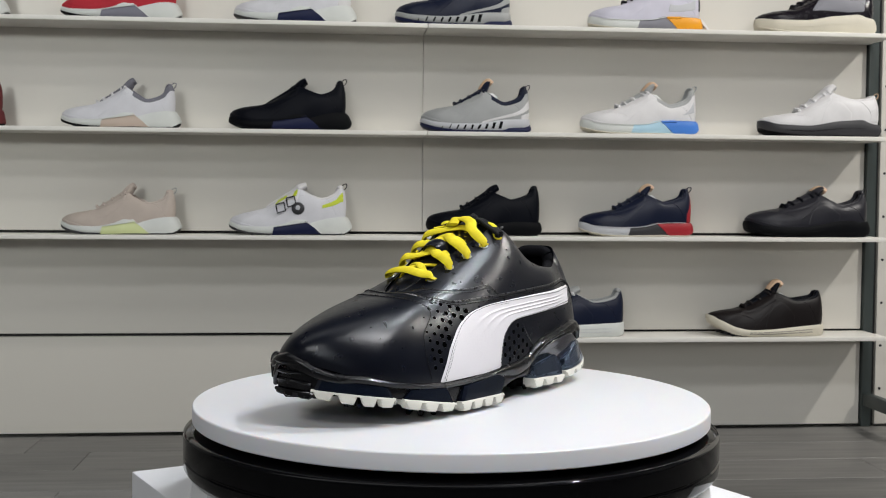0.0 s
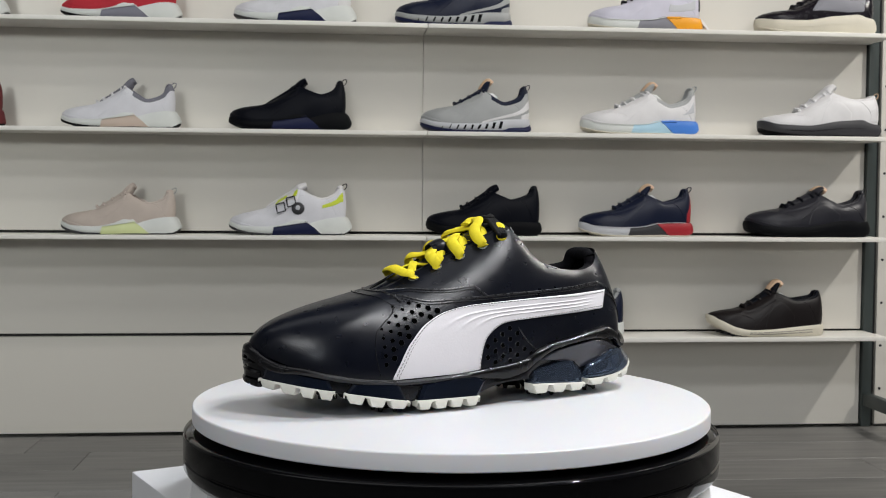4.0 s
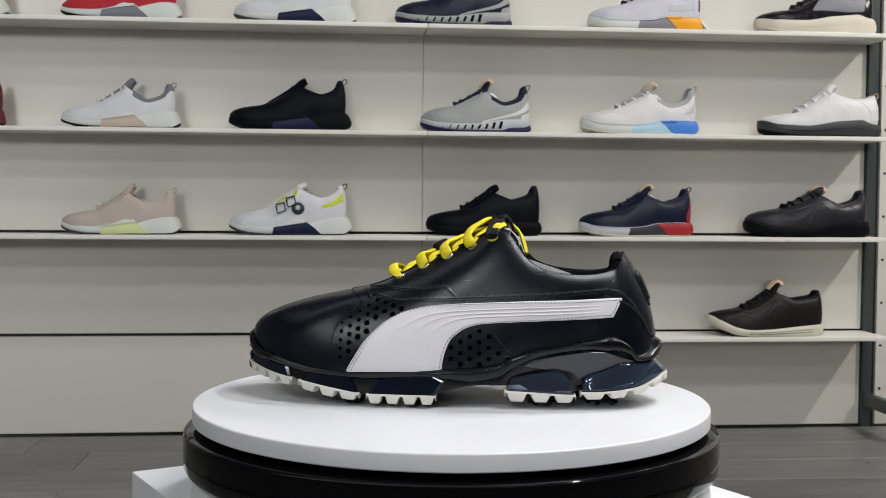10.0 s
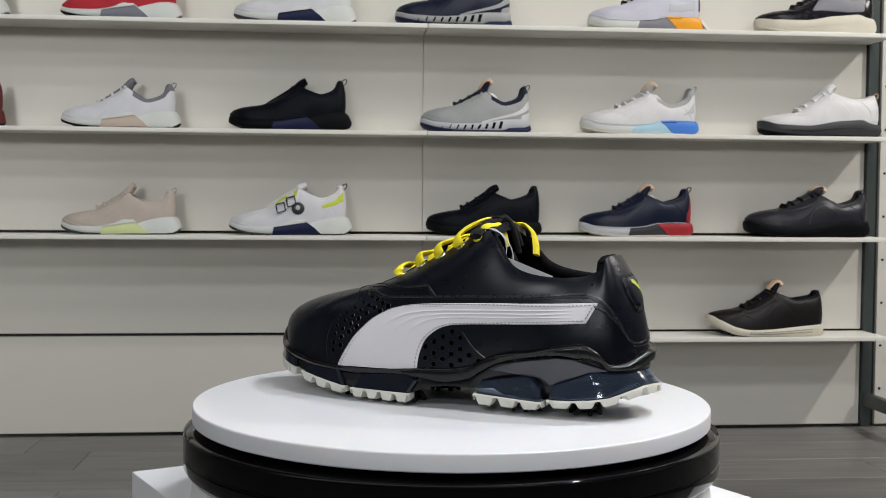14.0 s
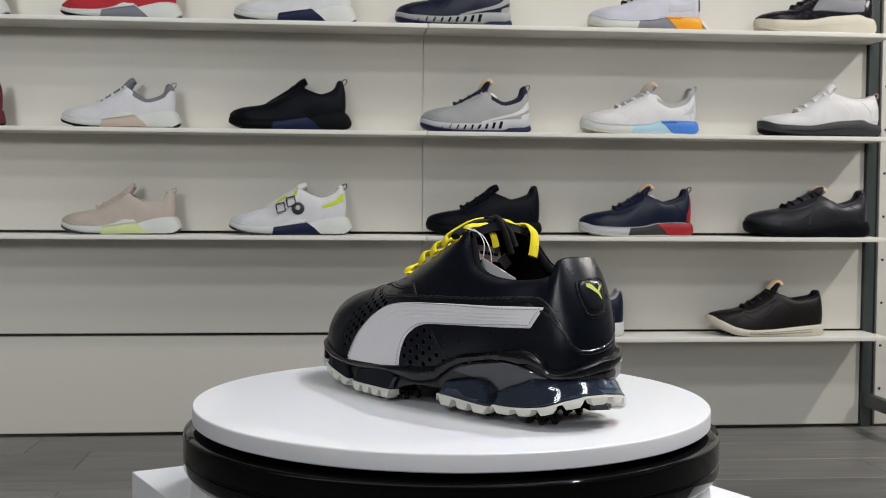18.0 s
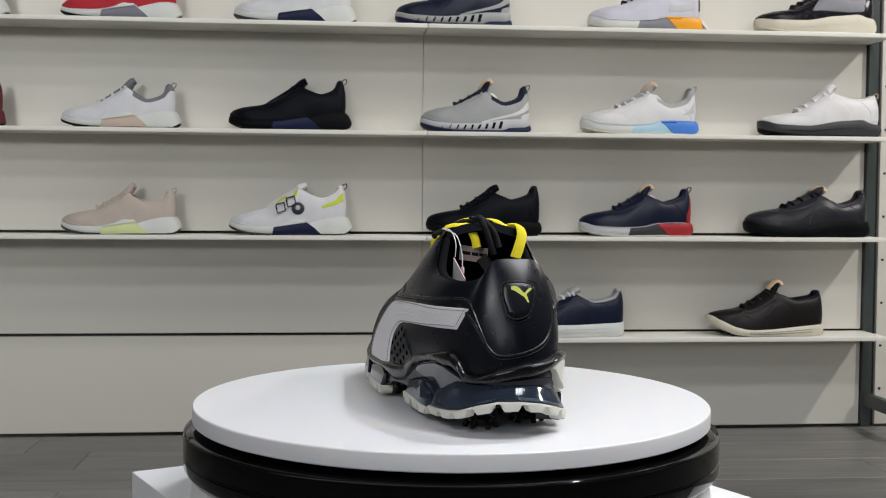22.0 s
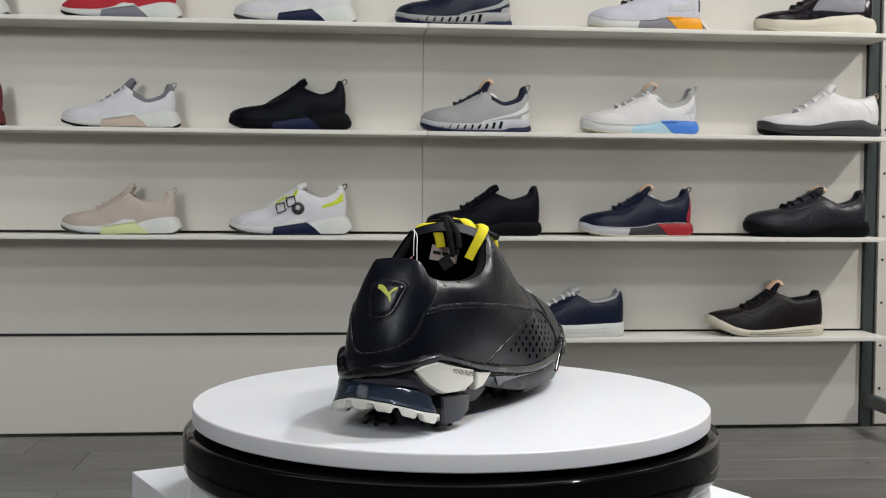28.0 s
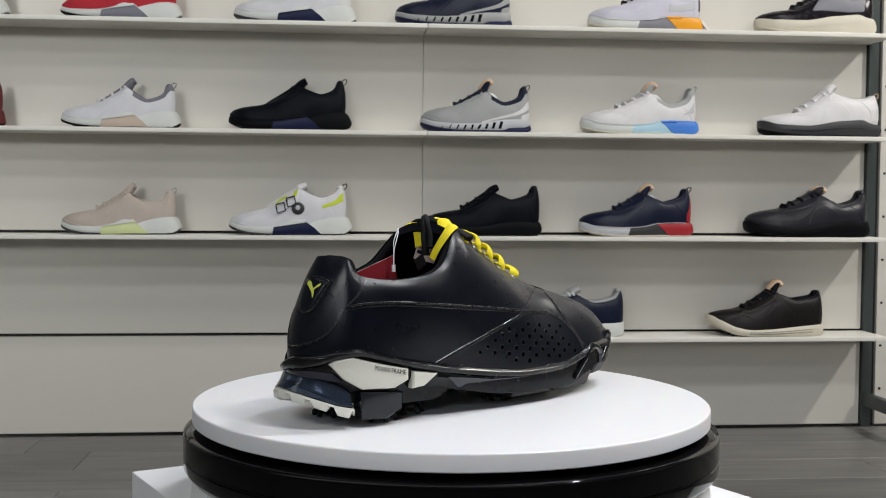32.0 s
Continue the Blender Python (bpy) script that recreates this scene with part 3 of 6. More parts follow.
heel_patch = part("heel_patch", pad(PATCH, on_back, 0.0022, (0.0060, 0.0870)), LEATHER, golf_shoe, "padded heel patch with a yellow emblem")
bm = bmesh.new()
q = [on_back(*loop_at(v2(PATCH), i / 80), 0.0003) for i in range(80)]
tube(bm, [p for p, nn in q], 0.0009, 6, closed=True, up=[nn for p, nn in q])
part("patch_edge", bm, PIPING, heel_patch)
bm = bmesh.new()
stitches(bm, [on_back(0.006 + (p.x - 0.006) * 1.16, 0.087 + (p.y - 0.087) * 1.16) for p in (loop_at(v2(PATCH), 0.25 + 0.55 * i / 60) for i in range(61))], 0.0026, 0.0017, 0.0005)
tagged(part("stitching", bm, THREAD_BLACK, heel_patch), kind="stuff")


def emblem(strokes, fn, off):
    bm = bmesh.new()
    for pts, widths in strokes:
        c = v2(pts)
        n = 18
        rows = []
        for i in range(n + 1):
            t = i / n
            q = line_at(c, t)
            d = (line_at(c, min(1, t + 0.03)) - line_at(c, max(0, t - 0.03))).normalized()
            w = line_at(widths, t)
            row = []
            for sgn in (-1, 1):
                e = q + Vector((-d.y, d.x)) * (w * sgn)
                p, nn = fn(e.x, e.y)
                row.append(bm.verts.new(p + nn * off))
            rows.append(row)
        for a, b in zip(rows, rows[1:]):
            bm.faces.new((a[0], a[1], b[1], b[0]))
    return bm


part("emblem", emblem([([(0.0010, 0.0920), (0.0040, 0.0913), (0.0069, 0.0888), (0.0093, 0.0864), (0.0104, 0.0830)], [0.0011, 0.0016, 0.0012, 0.0009, 0.0004]),
                       ([(0.0084, 0.0869), (0.0099, 0.0889), (0.0120, 0.0906), (0.0136, 0.0916)], [0.0007, 0.0007, 0.0008, 0.0005])], on_back, 0.0026), LOGO_YELLOW, heel_patch, "plain yellow emblem")
# ---- sole of the golf shoe: frame, blocks, cleats; stations run 0..20 round the shoe from the heel centre
FRAME_TOP = [(0, .0465), (0.5, .0425), (1.05, .0380), (1.22, .0385), (1.45, .0465), (1.78, .0511), (2.35, .0483), (2.80, .0447), (3.24, .0420), (3.58, .0370), (3.8, .0318), (4.3, .0290), (5, .0277), (6, .0249), (6.7, .0241), (7.3, .0249),
             (7.85, .0264), (8.4, .0295), (8.95, .0335), (9.34, .0352), (9.65, .0395), (9.92, .0445), (10.22, .0475), (10.5, .0460), (11, .0410), (11.6, .0385), (12.16, .0375), (12.65, .0325), (13.3, .0275), (14.33, .0267), (15.3, .0290), (16.5, .0345), (17.5, .0420), (18.1, .0480), (18.6, .0514), (18.92, .0508), (19.4, .0480), (20, .0465)]
FRAME_LOW = [(0, .030), (1, .027), (2, .024), (2.4, .0165), (3, .0185), (3.6, .0165), (4.2, .0166), (4.6, .0154), (5, .0123), (5.3, .0095), (6, .0088), (6.7, .0092), (7.3, .0115), (8, .0160), (8.4, .0182), (9, .0215), (9.6, .0250), (10.2, .0270), (11, .0235), (12.17, .0205), (12.77, .0131), (13.22, .0092), (14.25, .0095), (15.18, .0112), (16.45, .0179), (16.9, .0215), (17.4, .0215), (18, .0220), (19, .0255), (20, .030)]
# height of the rolled band that runs round the top of the frame
BAND = [(0, .0085), (0.6, .0070), (1.1, .0052), (1.5, .0075), (1.85, .0098), (2.25, .0066), (2.8, .0056), (3.3, .0070), (3.6, .0092), (4.3, .0100), (5, .0070), (6, .0044), (7.5, .0042), (9, .0050), (9.7, .0075), (10.3, .0085), (11.5, .0060), (12.5, .0048), (14, .0052), (16, .0056), (17.2, .0052), (18, .0046), (18.8, .0052), (19.4, .0070), (20, .0085)]


def skin_at(idx, z):
    """Outline point of the upper at station idx and height z (below the bite line: straight down)."""
    s = idx / 20
    lo, hi = 0.0, 0.7
    if z <= hero_shell.at(s, 0).z:
        p = hero_shell.at(s, 0)
        return Vector((p.x, p.y, z))
    for _ in range(14):
        m = (lo + hi) / 2
        if hero_shell.at(s, m).z < z:
            lo = m
        else:
            hi = m
    p = hero_shell.at(s, lo)
    return Vector((p.x, p.y, z))


def sole_pt(idx, z, out):
    return skin_at(idx % 20, z) + hero_shell.out(idx / 20) * out


def frame_mesh(n=400):
    bm = bmesh.new()
    rows = []
    for i in range(n):
        k = 20 * i / n
        zt, zl, b = keyed(FRAME_TOP, k), keyed(FRAME_LOW, k), keyed(BAND, k)
        kk = min(k, 20 - k)
        heel = max(0.0, min(1.0, (3.75 - kk) / 0.4))
        fat = 0.0036 + 0.0016 * heel
        zb = max(zt - b, zl + 0.002)
        h = zb - zl
        low = 0.0014 - 0.0026 * heel
        prof = [(zt - 0.0015, -0.003), (zt + 0.0003, 0.0004), (zt - 0.0003, fat * 0.62), (zt - 0.0014, fat * 0.93), (zt - b * 0.35, fat * 1.04), (zt - b * 0.7, fat), (zb + 0.0007, fat * 0.86), (zb, fat * 0.45),
                (zb - 0.0004, 0.0012), (zb - h * 0.35, 0.0014), (zb - h * 0.7, low), (zl, low), (zl - 0.0004, -0.004), (zl + 0.0002, -0.02)]
        rows.append([bm.verts.new(sole_pt(k, z, o)) for z, o in prof])
    for i in range(n):
        a, b = rows[i], rows[(i + 1) % n]
        for j in range(len(a) - 1):
            bm.faces.new((a[j], a[j + 1], b[j + 1], b[j]))
    bm.faces.new([r[-1] for r in rows])
    return bm


frame_part = part("sole_frame", frame_mesh(), TPU, golf_shoe, "glossy black moulded sole frame")


def ring_block(k0, k1, ztop, zbot, out_t, out_bot, depth=0.012, skew=0.0, n=28, bevel=0.0012):
    """A block that follows the outline between two stations; wider at its foot by skew stations."""
    bm = bmesh.new()
    secs = []
    for i in range(n + 1):
        f = i / n
        pts = []
        fn = min(f, 1 - f)
        e = bevel * max(0.0, 1 - fn * n / 2.0)
        zt, zb = ztop(f), zbot(f)
        out_b = out_bot(f) if callable(out_bot) else out_bot
        out_u = out_t(f) if callable(out_t) else out_t
        for w, z, o in ((1, zt, out_u - depth), (1, zt, out_u - bevel - e), (0.92, zt - bevel, out_u - e), (0.5, (zt + zb) / 2, (out_u + out_b) / 2 - 0.0004 - e), (0.06, zb + bevel, out_b - e), (0, zb, out_b - bevel - e), (0, zb, out_b - depth)):
            k = (k0 - skew * (1 - w)) + (k1 - k0 + 2 * skew * (1 - w)) * f
            pts.append(bm.verts.new(sole_pt(k, z, o)))
        secs.append(pts)
    m = len(secs[0])
    for a, b in zip(secs, secs[1:]):
        for j in range(m):
            bm.faces.new((a[j], a[(j + 1) % m], b[(j + 1) % m], b[j]))
    bm.faces.new(secs[0])
    bm.faces.new(secs[-1][::-1])
    return bm


def tooth_strip(k0, k1, ztop, zlow, out_at, teeth, depth=0.009, flare=0.0006):
    """White rubber rim with trapezoid teeth below a block."""
    bm = bmesh.new()
    secs = []
    n = teeth * 16
    for i in range(n + 1):
        f = i / n
        ph = (f * teeth) % 1.0
        edge = min(ph, 1 - ph)
        notch = min(1.0, max(0.0, (edge - 0.05) / 0.20))
        notch = notch * notch * (3 - 2 * notch) * 0.5 + notch * 0.5
        if i in (0, n):
            notch = 0.6
        zt = ztop(f)
        out = out_at(f) if callable(out_at) else out_at
        zb = zt - 0.0013 + (zlow(f) - zt + 0.0013) * notch
        k = k0 + (k1 - k0) * f
        inw = (1 - notch) * 0.0004
        secs.append([bm.verts.new(sole_pt(k, z, o)) for z, o in ((zt, out - depth), (zt, out), (zt - 0.0012, out + flare), (zb + 0.0008, out + flare * 0.5 - inw), (zb, out - 0.001 - inw), (zb, out - depth))])
    m = len(secs[0])
    for a, b in zip(secs, secs[1:]):
        for j in range(m):
            bm.faces.new((a[j], a[(j + 1) % m], b[(j + 1) % m], b[j]))
    bm.faces.new(secs[0])
    bm.faces.new(secs[-1][::-1])
    return bm


def lin(*v):
    return lambda f: line_at(list(v), f)


def poly(*v):
    """Straight pieces through evenly spaced values."""
    def at(f):
        k = f * (len(v) - 1)
        i = min(int(k), len(v) - 2)
        return v[i] + (v[i + 1] - v[i]) * (k - i)
    return at


def block(k0, k1, zt, zb, ot, ob, teeth, zlow, skew=0.1, mat_b=None, label="dark navy translucent sole block", mat_t=None):
    b = part("sole_block", ring_block(k0, k1, zt, zb, ot, ob, skew=skew), mat_b or NAVY_TPU, golf_shoe, label)
    if teeth:
        part("cleat_rim", tooth_strip(k0 - skew - 0.03, k1 + skew + 0.03, zb, zlow, (lambda f: ob(f) + 0.0004) if callable(ob) else ob + 0.0004, teeth), mat_t or CLEAT, b, "black cleat teeth" if mat_t else "off-white rubber cleat teeth")
    return b


def gem(outline, face, edge=0.0012, depth=0.010, inset=0.90, steps=5, per=7):
    """A faceted piece with a straight-edged (station, height) outline and a chamfered rim; face gives how far it stands out."""
    bm = bmesh.new()
    c = [Vector(q) for q in outline]
    mid = sum(c, Vector((0, 0))) / len(c)
    loop = [c[i].lerp(c[(i + 1) % len(c)], j / per) for i in range(len(c)) for j in range(per)]
    prev = None
    for f, drop in [(1, depth), (1, edge)] + [(inset * (1 - a / steps), 0.0) for a in range(steps)]:
        ring = []
        for q in loop:
            e = mid.lerp(q, f)
            ring.append(bm.verts.new(sole_pt(e.x, e.y, face(e.x, e.y) - drop)))
        if prev:
            for i in range(len(loop)):
                bm.faces.new((prev[i], prev[(i + 1) % len(loop)], ring[(i + 1) % len(loop)], ring[i]))
        prev = ring
    tip = bm.verts.new(sole_pt(mid.x, mid.y, face(mid.x, mid.y)))
    for i in range(len(loop)):
        bm.faces.new((prev[i], prev[(i + 1) % len(loop)], tip))
    return bm


def cut_block(outline, face, low, teeth, label="dark navy translucent sole block", material=NAVY_TPU):
    """A faceted block whose last two corners are its foot, with a toothed rim along the foot."""
    b = part("sole_block", gem(outline, face), material, golf_shoe, label, sharp=16)
    (ka, za), (kb, zb) = outline[-1], outline[-2]
    out = lambda f: face(ka + (kb - ka) * f, za + (zb - za) * f) + 0.0003
    part("cleat_rim", tooth_strip(ka - 0.03, kb + 0.03, lin(za + 0.0006, zb + 0.0006), low, out, teeth), CLEAT, b, "off-white rubber cleat teeth")
    return b


lean = lambda o, z0, g: (lambda k, z: o + (z0 - z) * g)
cut_block([(5.02, .0192), (5.22, .0232), (5.68, .0231), (6.42, .0200), (6.55, .0092), (5.22, .0090)], lean(0.0042, .0200, 0.10), lin(.0028, .0028, .0030), 4)
cut_block([(6.94, .0214), (7.96, .0232), (8.14, .0170), (6.76, .0094)], lean(0.0040, .0200, 0.10), lin(.0042, .0068, .0112), 3)
cut_block([(8.48, .0258), (9.20, .0305), (9.62, .0325), (9.70, .0250), (8.38, .0180)], lean(0.0034, .0250, 0.08), lin(.0122, .0150, .0200), 4)
block(9.74, 10.55, lin(.0300, .0315, .0310), lin(.0235, .0245, .0240), 0.0036, 0.0030, 3, lin(.0185, .0200, .0200), 0.02, TPU, "black toe block", TPU)
for z in (0.0415, 0.0355):
    bm = bmesh.new()
    tube(bm, [sole_pt(9.88 + 0.75 * i / 16, z, 0.0030) for i in range(17)], [0.0006 + 0.0008 * math.sin(math.pi * i / 16) for i in range(17)], 8)
    part("toe_ridge", bm, TPU, golf_shoe)
CLAW = mat("polished_black_tpu", (0.004, 0.004, 0.005), 0.08, vary=0.1, vscale=40, spec=0.7, coat=0.5)
# arched claws that wrap up over the inner toe
for pts in ([(12.95, .014), (12.65, .026), (12.38, .0345), (12.15, .0350), (12.02, .0290), (12.0, .0215)], [(11.95, .0220), (11.62, .0320), (11.30, .0400), (11.08, .0415), (10.95, .0365), (10.98, .0280)], [(10.75, .0250), (10.62, .0320), (10.50, .0385), (10.38, .0420)]):
    c = [Vector((k, z)) for k, z in pts]
    q = [line_at(c, i / 24) for i in range(25)]
    bm = bmesh.new()
    tube(bm, [sole_pt(p.x, p.y, 0.0018) for p in q], [0.0016 + 0.0012 * math.sin(math.pi * i / 24) for i in range(25)], 10)
    part("toe_claw", bm, CLAW, golf_shoe, "glossy black moulded claw")
# heel: one flared skirt round the back, and a cut block under the arch
heel_block = part("sole_block", ring_block(2.31, -1.26, poly(.0222, .0268, .0322, .0328, .0330, .0334, .0332, .0326, .0312, .0285, .0240), poly(.0127, .0130, .0140, .0160, .0205, .0238, .0240, .0225, .0195, .0160, .0134),
                  lin(.0052, .0052, .0046, .0036, .0028, .0026, .0026, .0030, .0032), lin(.0068, .0072, .0080, .0088, .0092, .0092, .0088, .0080, .0064), depth=0.014, skew=-0.05, n=60), CLEAR_TPU, golf_shoe, "clear blue-grey translucent heel block flared to the ground")
part("cleat_rim", tooth_strip(2.39, -1.34, poly(.0127, .0130, .0140, .0160, .0205, .0238, .0240, .0225, .0195, .0160, .0134), poly(.0072, .0076, .0084, .0105, .0145, .0175, .0178, .0168, .0138, .0098, .0066),
                              lin(.0070, .0074, .0083, .0091, .0095, .0095, .0091, .0083, .0067), 8), CLEAT, heel_block, "off-white rubber cleat teeth")
cut_block([(2.52, .0190), (2.70, .0266), (2.86, .0270), (3.56, .0222), (3.66, .0128), (2.50, .0102)], lambda k, z: 0.0066 + (.0200 - z) * 0.14 - 0.0034 * abs(k - 2.80), lin(.0050, .0052, .0058), 3, "clear blue-grey translucent sole block", CLEAR_TPU)
# inner side: a clear grey block under the heel, and lugs of the forefoot
CLEAR_GREY = mat("smoky_clear_tpu", (0.0075, 0.0095, 0.0150), 0.12, vary=0.3, vscale=40, spec=0.6, coat=0.3)
part("sole_block", gem([(18.49, .0236), (17.60, .0215), (17.62, .0108), (17.90, .0050), (18.45, .0052)], lean(0.0034, .0200, 0.0), depth=0.016), CLEAR_GREY, golf_shoe, "smoky clear sole block", sharp=16)
for a, b, zt, zb in ((13.6, 14.7, .016, .0062), (12.3, 13.4, .017, .0060), (11.3, 12.1, .022, .0125)):
    block(a, b, lin(zt, zt), lin(zb, zb), 0.0010, -0.0030, 0, None, 0.02, BLACK_GAP, "black moulded sole lug")

# pale insert plates let into the inner side of the heel frame, with lettering
PLATE = mat("off_white_plate", (0.66, 0.65, 0.57), 0.38, vary=0.02, vscale=60)


plate = part("insert_plate", gem([(19.22, .0420), (19.08, .0447), (18.70, .0466), (17.53, .0368), (17.53, .0292), (17.79, .0246), (18.48, .0254), (18.92, .0327)], lambda k, z: 0.0052, 0.0016, 0.008, 0.93), PLATE, golf_shoe, "off-white insert plate with thin dark lettering")
part("insert_plate", gem([(17.43, .0345), (16.93, .0318), (17.22, .0240), (17.45, .0229)], lambda k, z: 0.0044, 0.0012, 0.006, 0.88), PLATE, golf_shoe, "off-white insert plate")
# smoky facets of the heel frame, under its arch; lilac-grey base paints the disc's reflection
SMOKY_SHEEN = mat("smoky_lilac_tpu", (0.034, 0.035, 0.047), 0.12, vary=0.25, vscale=25, coat=0.4, rvary=0.04)
under = lambda o, z0, g: (lambda k, z: o - (z0 - z) * g)
part("facet", gem([(3.45, .0300), (3.20, .0348), (2.74, .0384), (2.25, .0414), (1.92, .0408), (1.50, .0362), (1.20, .0335), (1.62, .0318), (2.20, .0235), (2.42, .0205), (2.60, .0262), (2.86, .0268)], under(0.0040, .0400, 0.22), 0.0006, 0.004, 0.94), SMOKY_SHEEN, frame_part, "smoky translucent facet")
part("facet", gem([(1.05, .0338), (0.50, .0352), (-0.30, .0372), (-0.85, .0360), (-1.10, .0300), (-0.60, .0318), (0.20, .0334), (0.95, .0322)], under(0.0022, .0370, 0.10), 0.0005, 0.004, 0.92), SMOKY_SHEEN, frame_part, "smoky translucent facet")
part("facet", gem([(16.70, .0278), (15.60, .0228), (14.10, .0205), (13.25, .0205), (13.45, .0130), (14.30, .0102), (15.20, .0122), (16.40, .0190)], under(0.0016, .0220, 0.30), 0.0004, 0.003, 0.94), SMOKY_SHEEN, frame_part, "smoky translucent facet")
cu = bpy.data.curves.new("lettering", "FONT")
cu.body, cu.size = "POWER FRAME", 0.0044
cu.fill_mode = "BOTH"
tmp = bpy.data.objects.new("lettering", cu)
txt = bpy.data.meshes.new_from_object(tmp)
bpy.data.objects.remove(tmp)
width = max(v.co.x for v in txt.vertices)
for v in txt.vertices:
    f = v.co.x / width
    k = 18.22 + (17.60 - 18.22) * f
    v.co = sole_pt(k, 0.0378 - 0.0048 * f + v.co.y, 0.0055)
txt.materials.append(THREAD_BLACK)
lettering = new("lettering", txt)
lettering.parent = plate

# soft spikes under the sole: the feet it stands on
def spike_mesh():
    bm = lathe([(0, 0.0085), (0.006, 0.0085), (0.0085, 0.006), (0.0085, 0.0045), (0.0055, 0.004), (0.004, 0.0015), (0, 0.0015)], 18)
    return bm


def prong_mesh():
    d = Vector((1, 0, 0))
    return tube(bmesh.new(), [d * 0.004 + Vector((0, 0, 0.006)), d * 0.0080 + Vector((0, 0, 0.0046)), d * 0.0100 + Vector((0, 0, 0.0020)), d * 0.0104], [0.0024, 0.0024, 0.0021, 0.0015], 6)


def spike_spots():
    return [(0.112, -0.010), (0.098, 0.026), (0.070, -0.016), (0.066, 0.020), (-0.02, -0.026), (-0.02, 0.028), (-0.065, -0.024), (-0.065, 0.026), (-0.10, 0.002)]


spike = None
for x, y in spike_spots():
    z = 0.0 if x > -0.09 else 0.0075
    if spike is None:
        spike = part("spike", spike_mesh(), BLACK_GAP, golf_shoe, "black soft golf spike", at=pose(x, y, z, 0, 0, 10))
    else:
        o = new("spike", spike.data)
        o.parent = golf_shoe
        o.matrix_basis = pose(x, y, z, 0, 0, 50 * x * 100)
        tagged(o, "black soft golf spike")
prong = None
for o in [c for c in golf_shoe.children if c.name.startswith("spike")]:
    for k in range(6):
        if prong is None:
            prong = part("prong", prong_mesh(), BLACK_GAP, o)
        else:
            q = new("prong", prong.data)
            q.parent = o
            q.matrix_basis = pose(0, 0, 0, 0, 0, 60 * k)
bm = bmesh.new()
ring = [sole_pt(20 * i / 100, 0.0, -0.010) for i in range(100)]
low = [(-0.155, 0.034), (-0.13, 0.024), (-0.10, 0.014), (-0.06, 0.0095), (-0.02, 0.0085), (0.0, 0.0150), (0.015, 0.0185), (0.045, 0.0190), (0.06, 0.011), (0.10, 0.011), (0.15, 0.018)]
a = [bm.verts.new((p.x, p.y, keyed(low, p.x) + 0.014)) for p in ring]
b = [bm.verts.new((p.x, p.y, keyed(low, p.x))) for p in ring]
for i in range(100):
    bm.faces.new((a[i], a[(i + 1) % 100], b[(i + 1) % 100], b[i]))
bm.faces.new(b)
part("outsole", bm, TPU, golf_shoe)
# ---- inside of the shoe, tongue, laces
bm, rows = hero_shell.grid(140, 20, 0.30, 0.985, -0.0035)
part("lining", bm, LINING, golf_shoe, "black mesh lining")
bm = bmesh.new()
n = 100
rim = [hero_shell.at(i / n, 0.34) - hero_shell.out(i / n) * 0.003 for i in range(n)]
bm.faces.new([bm.verts.new((p.x, p.y, 0.040 + max(0, p.x) * 0.06)) for p in rim])
part("insole", bm, LINING, golf_shoe)
bm = bmesh.new()
path = []
for i in range(121):
    k = 15.25 + (24.75 - 15.25) * i / 120
    p = hero_shell.at(k / 20, 1.0)
    path.append(p - hero_shell.out(k / 20) * (0.0032 + 0.0020 * math.sin(math.pi * i / 120)) - Vector((0, 0, 0.0024 + 0.0022 * math.sin(math.pi * i / 120))))
tube(bm, path, [0.0026 + 0.0022 * math.sin(math.pi * i / 120) for i in range(121)], 12)
part("collar_roll", bm, LINING, golf_shoe, "padded black fabric collar")
for a, b in ((5.0, 9.4), (10.6, 15.0)):
    bm = bmesh.new()
    path = [hero_shell.at((a + (b - a) * i / 60) / 20, 1.0) for i in range(61)]
    tube(bm, path, 0.0008, 6)
    part("eyestay_edge", bm, THREAD_BLACK, golf_shoe)

THROAT = [(-0.072, 0.0795), (-0.063, 0.0815), (-0.045, 0.0885), (-0.018, 0.101), (0.012, 0.1165), (0.034, 0.1265), (0.046, 0.1315)]


def tongue_pt(x, w):
    """w -1 outer side .. 1 inner side."""
    zc = keyed(THROAT, x)
    half = keyed([(-0.072, 0.006), (-0.05, 0.0145), (0.0, 0.0215), (0.046, 0.0265)], x)
    mid = keyed([(-0.072, 0.006), (-0.045, 0.0085), (0.0, 0.0095), (0.046, 0.0110)], x)
    return Vector((x, mid + w * half, zc - 0.0045 + 0.0060 * (1 - w * w)))


bm = bmesh.new()
g = [[bm.verts.new(tongue_pt(-0.070 + 0.112 * i / 40, -1 + 2 * j / 14)) for j in range(15)] for i in range(41)]
for i in range(40):
    for j in range(14):
        bm.faces.new((g[i][j], g[i][j + 1], g[i + 1][j + 1], g[i + 1][j]))
h = [[bm.verts.new(v.co + Vector((0.002, 0, -0.006))) for v in row] for row in g]
for i in range(40):
    for j in range(14):
        bm.faces.new((h[i][j], h[i + 1][j], h[i + 1][j + 1], h[i][j + 1])).material_index = 1
for j in range(14):
    bm.faces.new((g[-1][j], g[-1][j + 1], h[-1][j + 1], h[-1][j]))
tongue = part("tongue", bm, [LEATHER, LINING], golf_shoe, "black padded leather tongue")
bm = bmesh.new()
